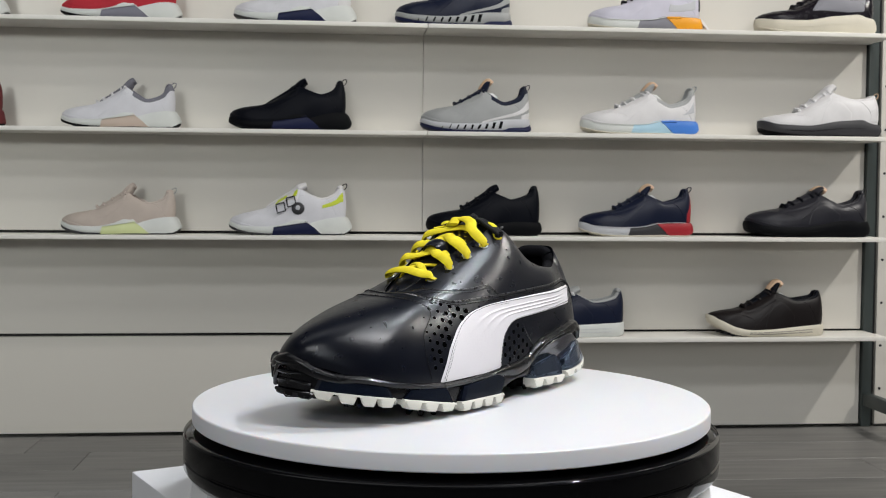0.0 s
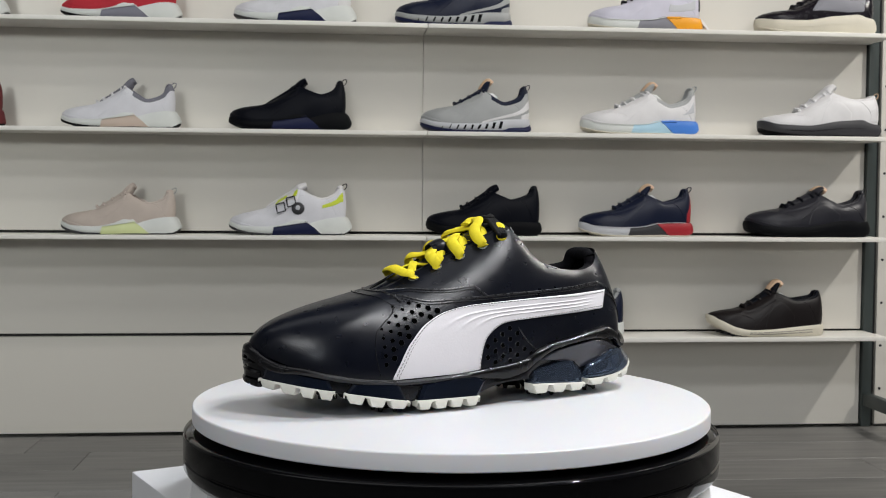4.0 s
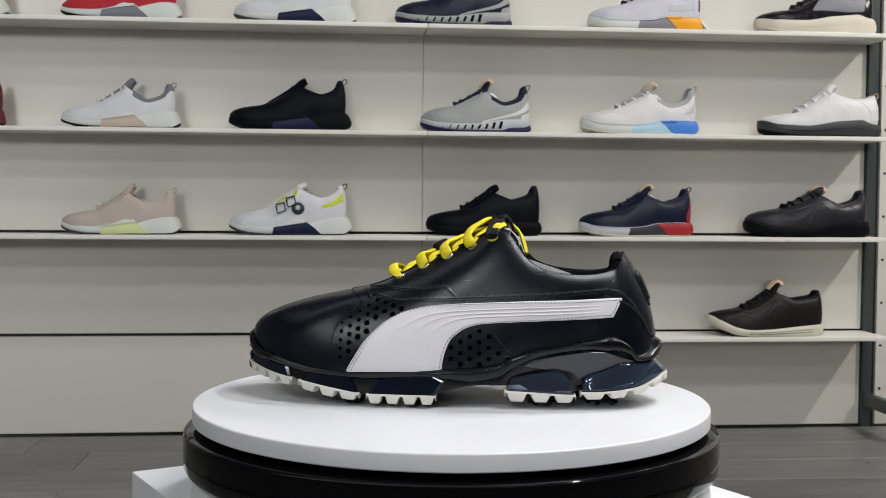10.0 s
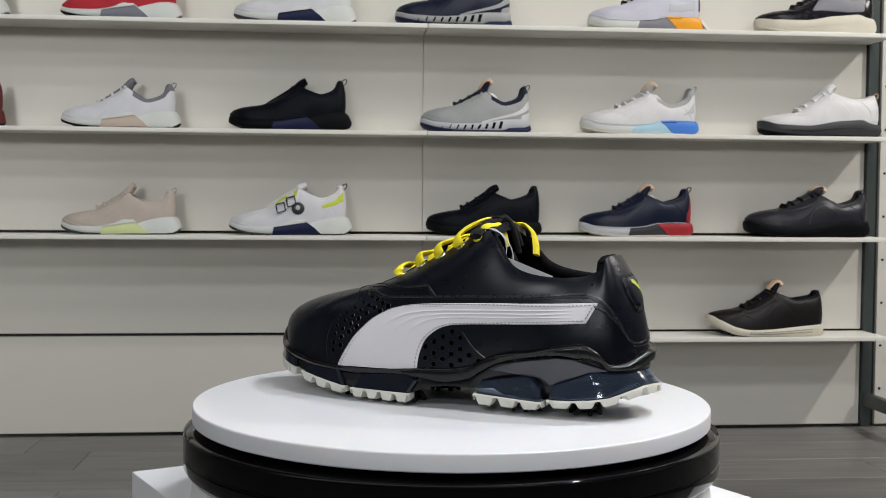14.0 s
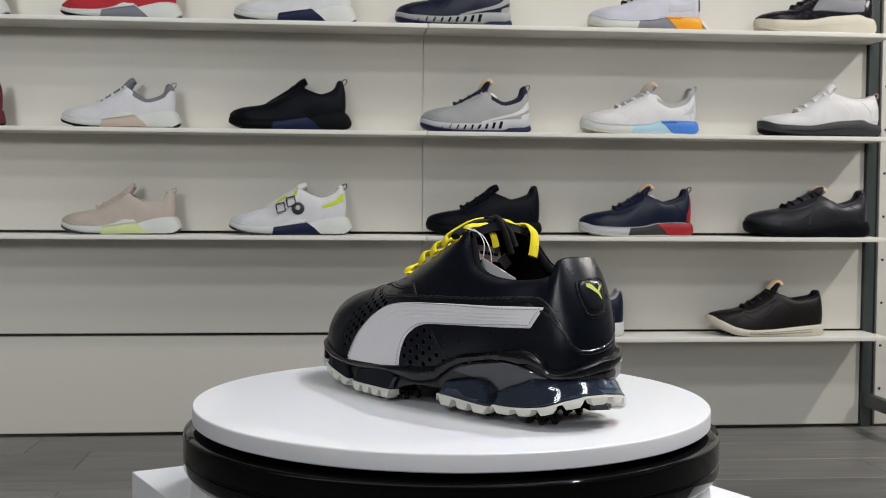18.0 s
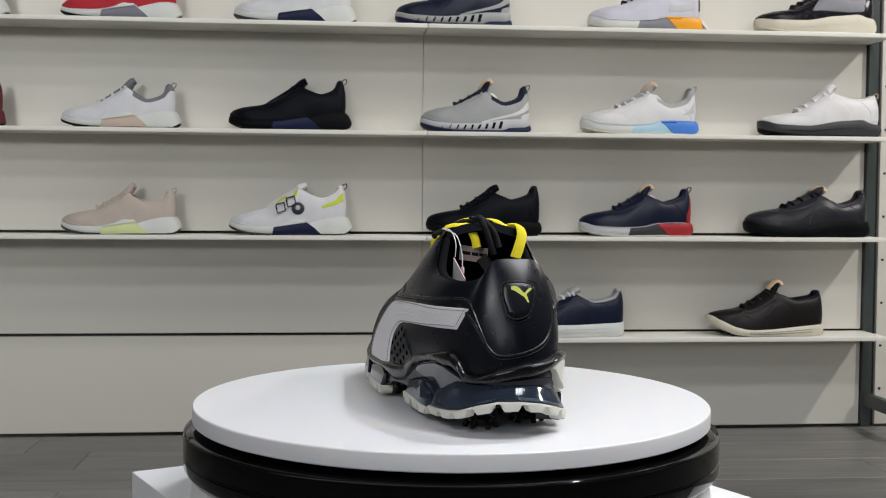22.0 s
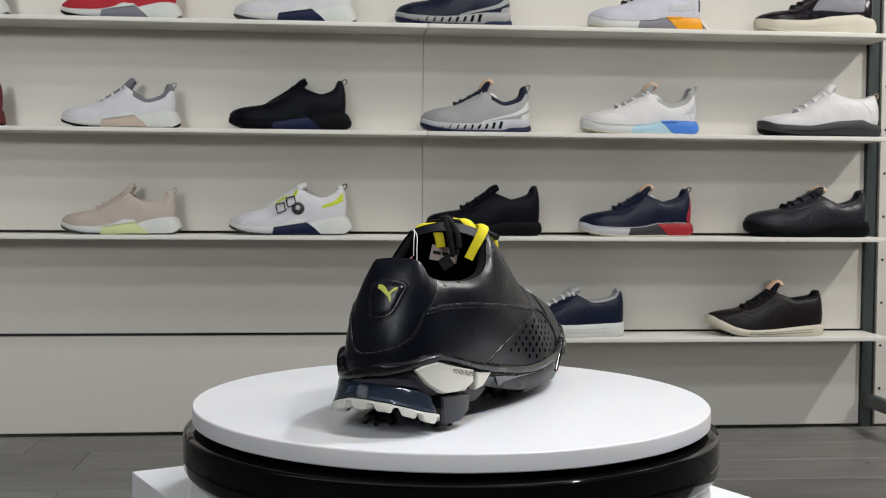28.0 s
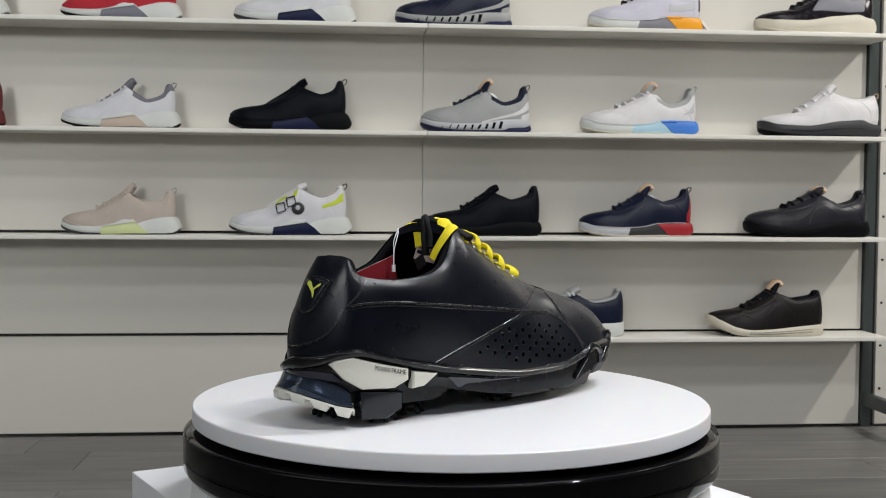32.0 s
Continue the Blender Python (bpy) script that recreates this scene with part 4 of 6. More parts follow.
for i in range(26):
    x = 0.004 + (i // 5) * 0.0046
    w = -0.5 + (i % 5) * 0.25 + (i // 5 % 2) * 0.12
    p = tongue_pt(x, w) + Vector((0, 0, 0.0004))
    r = bmesh.ops.create_cone(bm, cap_ends=True, segments=8, radius1=0.0011, radius2=0.0010, depth=0.0005)
    for v in r["verts"]:
        v.co += p
part("dot_print", bm, LACE, tongue, "yellow dot print")

EYE_X = [-0.0368, -0.0180, -0.0004, 0.0175, 0.0321]
EYE_Z = [0.0891, 0.0962, 0.1043, 0.1122, 0.1190]
EYE_LAT = [-0.0096, -0.0106, -0.0133, -0.0154, -0.0170]
EYE_MED = [0.0270, 0.0295, 0.0325, 0.0360, 0.0390]


def eyelet(k, side):
    p, nn, _, _ = HERO_SKIN.find_nearest(Vector((EYE_X[k], EYE_LAT[k] if side < 0 else EYE_MED[k], EYE_Z[k])))
    return p, (nn if nn.z > 0 else -nn)


for side in (LAT, MED):
    for k in range(5):
        p, nn = eyelet(k, side)
        bm = bmesh.new()
        t = nn.orthogonal().normalized()
        w = nn.cross(t)
        tube(bm, [p + (t * math.cos(a) + w * math.sin(a)) * 0.0031 + nn * 0.0002 for a in (i * math.pi / 10 for i in range(20))], 0.0006 if k < 4 else 0.0009, 6, closed=True, up=nn)
        part("eyelet", bm, LACE if k == 4 else METAL, golf_shoe, "yellow eyelet ring" if k == 4 else "pale metal eyelet")


def smooth_path(pts, n=36):
    c = [Vector(p) for p in pts]
    return [line_at(c, i / n) for i in range(n + 1)]


def ribbon(pts, ups, half=0.0041, flat=0.38, n=36):
    bm = bmesh.new()
    u = [Vector(q) for q in ups]
    tube(bm, smooth_path(pts, n), half, 10, flat=flat, up=[line_at(u, i / n).normalized() for i in range(n + 1)])
    return bm


Z = Vector((0, 0, 1))
MID_Y = 0.0095


def rise(x, y):
    """Height of the tongue's crown."""
    return keyed(THROAT, x) + 0.0015


def bar(k):
    (pl, nl), (pm, nm) = eyelet(k, LAT), eyelet(k, MED)
    h = rise(pl.x - 0.004, 0)
    pts = [pl - nl * 0.003, pl + nl * 0.0030 + Vector((-0.0010, 0, 0.0005)), Vector((pl.x - 0.0055, pl.y + 0.0045, h + 0.0035)), Vector((pl.x - 0.0075, MID_Y - 0.002, h + 0.0062)),
           Vector((pl.x - 0.0055, pm.y - 0.0055, h + 0.0045)), pm + nm * 0.0030, pm - nm * 0.003]
    return ribbon(pts, [nl, nl, Vector((-0.5, -0.4, 1)), Vector((-0.5, 0, 1)), Vector((-0.4, 0.4, 1)), nm, nm], 0.0042, 0.40)


def cross(k, side, lift, back=0.0):
    """Lace out of eyelet k, over the tongue and under the other flap below eyelet k + 1."""
    p, nn = eyelet(k, side)
    q, nq = eyelet(k + 1, -side)
    h0, h1 = rise(p.x, 0), rise(q.x, 0)
    a = Vector((p.x - 0.0035 + back * 0.3, p.y - side * 0.0030, p.z + 0.0074))
    b = Vector((p.x + 0.0005 + back, p.y + (MID_Y - p.y) * 0.55, h0 + 0.0042 + lift))
    c = Vector(((p.x + q.x) / 2 + 0.0015 + back, MID_Y - side * 0.003, (h0 + h1) / 2 + 0.0030 + lift))
    r = q.lerp(eyelet(k, -side)[0], 0.45)
    d = Vector((r.x - 0.0035, r.y + side * 0.0085, r.z + 0.0026))
    e = Vector((r.x - 0.001, r.y + side * 0.0030, r.z - 0.0050))
    return ribbon([p - nn * 0.0030, p + nn * 0.0026, a, b, c, d, e], [nn, nn, nn + Vector((-0.5, 0, 0.3)), Vector((-0.5, 0.2 * side, 1)), Vector((-0.4, 0, 1)), Z, nq], 0.0042, 0.40)


part("lace", bar(0), LACE, golf_shoe, "flat yellow woven lace")
for side in (LAT, MED):
    (p, nn), (q, nq) = eyelet(0, side), eyelet(1, -side)
    pts = [p + Vector((0.001, -side * 0.006, -0.003)), Vector((p.x + 0.004, p.y - side * 0.011, rise(p.x + 0.004, 0) + 0.0012)), Vector((p.x + 0.010, MID_Y, rise(p.x + 0.010, 0) + 0.0022 - 0.0008 * side)), q + Vector((-0.002, side * 0.009, 0.0005)), q + Vector((0, side * 0.004, -0.005))]
    part("lace", ribbon(pts, [Z, Z, Z, Z, Z], 0.0032, 0.42), LACE, golf_shoe, "flat yellow woven lace")
for k in (1, 2):
    part("lace", cross(k, MED, 0.0), LACE, golf_shoe, "flat yellow woven lace")
    part("lace", cross(k, LAT, 0.0020), LACE, golf_shoe, "flat yellow woven lace")
part("lace", cross(3, MED, 0.0), LACE, golf_shoe, "flat yellow woven lace")
# leather keeper over the second crossing
bm = bmesh.new()
x = -0.0100
tube(bm, smooth_path([Vector((x + 0.002, MID_Y - 0.0095, rise(x, 0) + 0.0005)), Vector((x, MID_Y - 0.0062, rise(x, 0) + 0.0080)), Vector((x, MID_Y, rise(x, 0) + 0.0100)), Vector((x, MID_Y + 0.0062, rise(x, 0) + 0.0080)), Vector((x + 0.002, MID_Y + 0.0095, rise(x, 0) + 0.0005))], 24), 0.0054, 10, flat=0.15, up=[Vector((-0.45, 0.9 * (i / 12 - 1), 1)).normalized() for i in range(25)])
part("lace_keeper", bm, LEATHER, golf_shoe, "black leather lace keeper on the tongue")
(pl, nl), (pm, nm) = eyelet(3, LAT), eyelet(3, MED)
part("lace", ribbon([pl - nl * 0.003, pl + nl * 0.003, pl + Vector((-0.004, 0.002, 0.0065)), Vector((0.0150, -0.0065, 0.1265)), Vector((0.0215, -0.0010, 0.1310)), Vector((0.0265, 0.0090, 0.1335)), Vector((0.0290, 0.0210, 0.1310)), Vector((0.0300, 0.0270, 0.1260))],
                    [nl, nl, nl + Vector((-0.5, 0, 0.3)), Vector((-0.6, -0.5, 1)), Vector((-0.5, -0.2, 1)), Vector((-0.3, 0, 1)), Vector((0, 0.3, 1)), Vector((0, 0.6, 1))], 0.0042, 0.40), LACE, golf_shoe, "flat yellow woven lace")
# black display cord through the top eyelets, knotted in the middle
(pl, nl), (pm, nm) = eyelet(4, LAT), eyelet(4, MED)
knot = Vector((0.0345, 0.0080, 0.1330))
for d in (-0.0030, -0.0010, 0.0010, 0.0030):
    for p0, n0, sg in ((pl, nl, -1), (pm, nm, 1)):
        bm = bmesh.new()
        o = Vector((d, 0, 0))
        tube(bm, smooth_path([p0 - n0 * 0.001 + o * 0.5, p0 + n0 * 0.003 + o, Vector((0.0320, 0.008 + sg * 0.018, 0.1285)) + o, Vector((0.0335, 0.008 + sg * 0.010, 0.1322)) + o, knot + o], 24), 0.0016, 10)
        part("cord", bm, CORD, golf_shoe, "black nylon display cord")
bm = bmesh.new()
for i in range(5):
    a = i * 1.25
    tube(bm, smooth_path([knot + Vector((math.cos(a + t * 1.2) * 0.004, math.sin(a + t * 1.2) * 0.0035, 0.0022 * math.cos(t * 2 + i))) for t in range(6)], 30), 0.0015, 10)
tube(bm, smooth_path([knot, knot + Vector((0.006, 0.002, 0.001)), knot + Vector((0.010, 0.006, -0.010)), knot + Vector((0.012, 0.010, -0.024))], 16), 0.0024, 14)
tube(bm, smooth_path([knot, knot + Vector((0.005, 0.002, 0.002)), knot + Vector((0.009, 0.011, -0.008)), knot + Vector((0.012, 0.014, -0.019))], 16), 0.0022, 14)
part("cord_knot", bm, CORD, golf_shoe, "black cord knot")
# yellow lace ends turned into the shoe
part("lace", ribbon([pm + Vector((-0.006, -0.004, 0.004)), (0.0310, 0.0300, 0.1270), (0.0400, 0.0375, 0.1295), (0.0480, 0.0385, 0.1240), (0.0525, 0.0350, 0.1150), (0.0545, 0.0315, 0.1070)],
                    [(0, 0.6, 1), (-0.3, 0.6, 1), (0.2, 0.5, 1), (1, 0.1, 0.6), (1, -0.2, 0.3), (1, -0.2, 0.3)], 0.0038), LACE, golf_shoe, "flat yellow lace end turned in")
part("lace", ribbon([(0.0180, 0.0130, 0.1290), (0.0270, 0.0170, 0.1330), (0.0360, 0.0240, 0.1320), (0.0400, 0.0310, 0.1260)], [(-0.3, 0, 1), (0, 0, 1), (0.3, 0.3, 1), (0.6, 0.5, 0.5)], 0.0040), LACE, golf_shoe, "flat yellow lace loop")
part("lace", ribbon([pl + Vector((0.002, 0.003, 0.003)), (0.0345, -0.0130, 0.1285), (0.0375, -0.0050, 0.1300), (0.0400, 0.0010, 0.1285), (0.0415, 0.0045, 0.1230), (0.0422, 0.0060, 0.1180), (0.0426, 0.0068, 0.1140)], [(0, -0.5, 1), (0.2, -0.3, 1), (0.4, 0, 1), (1, 0.2, 0.4), (1, 0.2, 0), (1, 0.1, 0.1), (1, 0, 0.2)], 0.0034), LACE, golf_shoe, "flat yellow lace end turned in")
label = part("label_patch", box_bm(-0.0004, 0.0004, -0.0105, 0.0105, -0.0055, 0.0055), mat("pale_inner_label", (0.45, 0.36, 0.33), 0.7), golf_shoe, "pale printed size label with dark bars", smooth=False, at=pose(0.0350, 0.0065, 0.1090, -8, -14, 0))
for y, w in ((-0.0055, 0.003), (0.0010, 0.0025), (0.0062, 0.002)):
    part("print_bar", box_bm(0.0004, 0.0006, y - w, y + w, -0.0012, 0.0012), THREAD_BLACK, label, smooth=False)
part("lace_tag", box_bm(-0.0006, 0.0006, -0.0045, 0.0045, -0.0048, 0.0048, bevel=0.0004, seg=1), THREAD_BLACK, golf_shoe, "small black tag on the cord", at=pose(0.0460, 0.0120, 0.1035, 35, -10, 0))

GREEN_PRINT = mat("green_insole_print", (0.010, 0.075, 0.030), 0.7, vary=0.1, vscale=60)
bm = lathe([(0, 0.0008), (0.9, 0.0008), (1.0, 0.0004), (1.0, 0.0), (0, 0.0)], 40)
for v in bm.verts:
    v.co.x, v.co.y = v.co.x * 0.036, v.co.y * 0.020
insole_print = part("insole_print", bm, GREEN_PRINT, golf_shoe, "green oval print on the insole", at=pose(0.062, 0.008, 0.0445, 0, -3.4, 0))
slip = part("size_slip", box_bm(-0.016, 0.016, -0.011, 0.011, 0.0, 0.0006), TAG_WHITE, golf_shoe, "white paper slip with dark print bars", smooth=False, at=pose(0.060, 0.016, 0.0500, 14, -10, 18))
for x, w in ((-0.007, 0.004), (0.004, 0.0045)):
    part("print_bar", box_bm(x - w, x + w, -0.0016, 0.0016, 0.0006, 0.0009), THREAD_BLACK, slip, smooth=False)

# price tag hung in the opening by a white thread
hang_tag = thing("hang_tag", "red and white card tag hung inside the golf shoe", "tag", at=pose(0, 0, DISC_Z))


def card(y0, y1):
    bm = bmesh.new()
    q = [(0.0500, 0.1075), (0.0880, 0.0950), (0.0800, 0.0640), (0.0420, 0.0740)]
    a = [bm.verts.new((x, y0 - (x - 0.05) * 0.06, z)) for x, z in q]
    b = [bm.verts.new((x, y1 - (x - 0.05) * 0.06, z)) for x, z in q]
    bm.faces.new(a)
    bm.faces.new(b[::-1])
    for i in range(4):
        bm.faces.new((a[i], b[i], b[(i + 1) % 4], a[(i + 1) % 4]))
    return bm


part("card_front", card(-0.0120, -0.0116), TAG_RED, hang_tag, "dark red card face", smooth=False)
part("card_back", card(-0.0125, -0.0121), TAG_WHITE, hang_tag, "white card face", smooth=False)
bm = bmesh.new()
tube(bm, smooth_path([(0.0400, -0.0180, 0.1275), (0.0440, -0.0130, 0.1260), (0.0500, -0.0110, 0.1180), (0.0500, -0.0112, 0.1080)], 20), 0.00045, 6)
tube(bm, smooth_path([(0.0400, -0.0180, 0.1275), (0.0470, -0.0100, 0.1230), (0.0530, -0.0075, 0.1120), (0.0540, -0.0070, 0.1010)], 20), 0.00045, 6)
tube(bm, smooth_path([(0.0540, -0.0070, 0.1010), (0.0540, -0.0070, 0.0960)], 4), 0.0014, 8)
part("thread", bm, TAG_WHITE, hang_tag, "white plastic thread")
# ---- golf shoes on the shelves
def shelf_shell(toe, throat, stay, dip, heel, bite, back=0.012, width=0.94, dip_x=0.066):
    """A shoe shell from heights above the ground: toe box, foot of the lacing, top of the lacing, collar and heel; back sets the heel in from the sole's end."""
    foot, top = [], []
    for x, y, z in HERO_FOOT:
        xx = x * 0.985 - back * max(0.0, min(1.0, (x - 0.05) / 0.09))
        foot.append((xx, y * width, bite(xx)))
    for i, (x, y, z) in enumerate(HERO_TOP):
        k = min(i, 20 - i)
        xx = x
        if k <= 1:
            zz, xx = heel - (0.0 if k == 0 else 0.001), x - back + 0.014 - 0.004 * k
        elif k == 2:
            zz, xx = dip + (heel - dip) * 0.36, 0.116 - back + 0.006
        elif k == 3:
            zz, xx = dip, dip_x + 0.006
        elif k == 4:
            zz, xx = dip + (stay - dip) * 0.40, dip_x - 0.022
        elif k == 5:
            zz, xx = stay, dip_x - 0.050
        else:
            f = (z - 0.0825) / (0.1165 - 0.0825)
            zz = throat + (stay - 0.006 - throat) * f
            xx = -0.063 + (dip_x - 0.062 + 0.063) * (x + 0.063) / 0.075
        top.append((xx, y * width, zz))
    drop = throat - toe
    rise_t = (toe - bite(-0.15)) * 1.0
    bulge = []
    for i, (a, b, c, d) in enumerate(HERO_BULGE):
        k = min(i, 20 - i)
        if k == 10:
            bulge.append((0.007, rise_t, 0.058, -drop * 0.75))
        elif k == 9:
            bulge.append((0.006, rise_t * 0.95, 0.048, -drop * 0.8 - 0.001))
        elif k == 8:
            bulge.append((0.004, rise_t * 0.95, 0.032, -drop * 0.6 - 0.004))
        elif k == 7:
            bulge.append((0.004, 0.020, 0.024, -0.010))
        else:
            bulge.append((a, b * 0.85, c, d * 0.8))
    return Shell(foot, top, bulge)


def shell_patch(shell, k0, k1, v0, v1, off=0.0007, n=40, m=12):
    """Overlay on a shell between stations and heights; v0 and v1 may be functions of 0..1."""
    bm = bmesh.new()
    g = []
    f0 = v0 if callable(v0) else (lambda f: v0)
    f1 = v1 if callable(v1) else (lambda f: v1)
    for i in range(n + 1):
        f = i / n
        s = (k0 + (k1 - k0) * f) / 20
        row = []
        for j in range(m + 1):
            v = f0(f) + (f1(f) - f0(f)) * j / m
            e = 0 if (j in (0, m) or i in (0, n)) else 1
            row.append(bm.verts.new(shell.at(s, v) + shell.normal(s, v) * (off * e - 0.0003 * (1 - e))))
        g.append(row)
    for i in range(n):
        for j in range(m):
            bm.faces.new((g[i][j], g[i][j + 1], g[i + 1][j + 1], g[i + 1][j]))
    return bm


class Outline:
    """Half-widths of a shell's foot line as functions of x."""

    def __init__(self, shell):
        pts = [loop_at(shell.B, i / 400) for i in range(400)]
        self.x0, self.x1 = min(p.x for p in pts), max(p.x for p in pts)
        a = min(range(400), key=lambda i: pts[i].x)
        self.lat = sorted((p.x, p.y) for p in pts[:a + 1])
        self.med = sorted((p.x, p.y) for p in pts[a:] + pts[:1])

    def y(self, x, table):
        x = min(max(x, self.x0), self.x1)
        for (xa, a), (xb, b) in zip(table, table[1:]):
            if x <= xb:
                return a + (b - a) * ((x - xa) / max(1e-9, xb - xa))
        return table[-1][1]


def sole_piece(out, xa, xb, ztop, zbot, grow=0.004, slope_a=0.0, slope_b=0.0, n=36, round_=0.0025, bulge=0.0015, back=0.0):
    """A slice of sole between xa and xb (its ends may lean), following the outline; back draws its foot out behind the heel."""
    bm = bmesh.new()
    secs = []
    lo, top_hi = out.x0 - grow, out.x1 + grow
    hi = top_hi + back
    xa, xb = max(xa, lo), min(xb, hi)
    rows = ((1, -round_), (0.82, 0.0), (0.5, bulge), (0.18, 0.0), (0, -round_))
    for i in range(n + 1):
        f = 0.5 - 0.5 * math.cos(math.pi * i / n)
        pts = []
        for side in (0, 1):
            for w, o in (rows if side == 0 else rows[::-1]):
                x = xa + (xb - xa) * f
                zz = zbot(x) + (ztop(x) - zbot(x)) * w
                x += (slope_a * (1 - f) + slope_b * f) * (zz - 0.018)
                end = top_hi + back * (1 - w) ** 0.8
                if x > 0.05:
                    x = 0.05 + (x - 0.05) * (end - 0.05) / (hi - 0.05)
                x = min(max(x, lo + max(0, -o)), end - max(0, -o))
                # blunt, rounded ends
                t = (x - lo) / (end - lo)
                xi = out.x0 + (out.x1 - out.x0) * t
                yy = out.y(xi, out.lat if side == 0 else out.med)
                sgn = -1 if side == 0 else 1
                endf = min(1, min(x - lo, end - x) / 0.004 + 0.05)
                pts.append(bm.verts.new((x, yy + sgn * (grow * endf + o), zz)))
        secs.append(pts)
    m = len(secs[0])
    for a, b in zip(secs, secs[1:]):
        for j in range(m):
            bm.faces.new((a[j], a[(j + 1) % m], b[(j + 1) % m], b[j]))
    bm.faces.new(secs[0])
    bm.faces.new(secs[-1][::-1])
    return bm


PAINT = {}


def tone(name, c, rough=0.5, kind="smooth", spec=None):
    key = (name, rough, kind)
    if key not in PAINT:
        PAINT[key] = mat(name, c, rough, vary=0.07 if kind != "rubber" else 0.05, vscale=25, bump={"smooth": 0.15, "knit": 0.3, "rubber": 0.1}[kind], bscale={"smooth": 700, "knit": 900, "rubber": 400}[kind], spec=(0.28 if max(c) < 0.03 else 0.5) if spec is None else spec)
    return PAINT[key]


WHITE_UP = tone("white_shoe_leather", (0.68, 0.67, 0.68), 0.45)
WHITE_KNIT = tone("white_knit", (0.66, 0.66, 0.70), 0.8, "knit")
WHITE_SOLE = tone("white_foam", (0.62, 0.64, 0.62), 0.55, "rubber")
BLACK_UP = tone("black_shoe_leather", (0.0013, 0.0021, 0.0055), 0.5, spec=0.13)
BLACK_SOLE = tone("black_rubber", (0.0018, 0.0022, 0.0034), 0.6, "rubber", 0.12)
DARK_SOLE = tone("dark_grey_rubber", (0.028, 0.028, 0.032), 0.55, "rubber")
NAVY_UP = tone("navy_shoe_leather", (0.0055, 0.0090, 0.0265), 0.40)
NAVY_INS = tone("navy_insert", (0.0038, 0.0075, 0.042), 0.5, "rubber", 0.3)
GREY_UP = tone("grey_shoe_leather", (0.33, 0.34, 0.34), 0.5)
GREY_MID = tone("mid_grey", (0.20, 0.20, 0.23), 0.55)
TISSUE = tone("white_tissue", (0.74, 0.76, 0.75), 0.8)
TAN = tone("tan_leather", (0.62, 0.43, 0.29), 0.6)
CREAM = tone("cream_rubber", (0.62, 0.58, 0.48), 0.55, "rubber")


def heel_loop(t, shell, material, size=0.015):
    p = shell.at(0, 1.0)
    q = [p + Vector((0.0035 + 0.0062 * math.cos(a) + 0.0040 * math.sin(a), 0, 0.0010 + size * 0.55 * math.sin(a))) for a in (2 * math.pi * i / 24 for i in range(24))]
    part("pull_loop", tube(bmesh.new(), q, 0.0030, 8, closed=True, flat=0.4, up=[(v - p - Vector((0.0035, 0, 0.001))).normalized() for v in q]), material, t, "fabric heel pull loop")


def shelf_laces(t, shell, material, rows=5, rad=0.0036, k0=5.1, k1=8.6):
    for i in range(rows):
        k = k0 + (k1 - k0) * i / (rows - 1)
        a, b = shell.at(k / 20, 0.93), shell.at((20 - k) / 20, 0.93)
        na = shell.normal(k / 20, 0.93)
        m = (a + b) / 2
        bm = bmesh.new()
        pts = [a - na * 0.002, a + na * 0.0022, Vector((a.x - 0.003, a.y * 0.45, a.z + 0.0055)), m + Vector((-0.005, 0, 0.0075)), Vector((b.x - 0.003, b.y * 0.45, b.z + 0.0055)), b + Vector((0, 0.002, 0.0015)), b - Vector((0, 0, 0.003))]
        tube(bm, smooth_path(pts, 22), rad, 7)
        part("lace", bm, material, t)
    for i in range(rows - 1):
        ka, kb = k0 + (k1 - k0) * i / (rows - 1), k0 + (k1 - k0) * (i + 1) / (rows - 1)
        for sa, sb in ((ka, 20 - kb), (20 - ka, kb)):
            a, b = shell.at(sa / 20, 0.95), shell.at(sb / 20, 0.95)
            part("lace", tube(bmesh.new(), smooth_path([a, (a + b) / 2 + Vector((0, 0, 0.0052)), b], 10), rad * 0.85, 6), material, t)


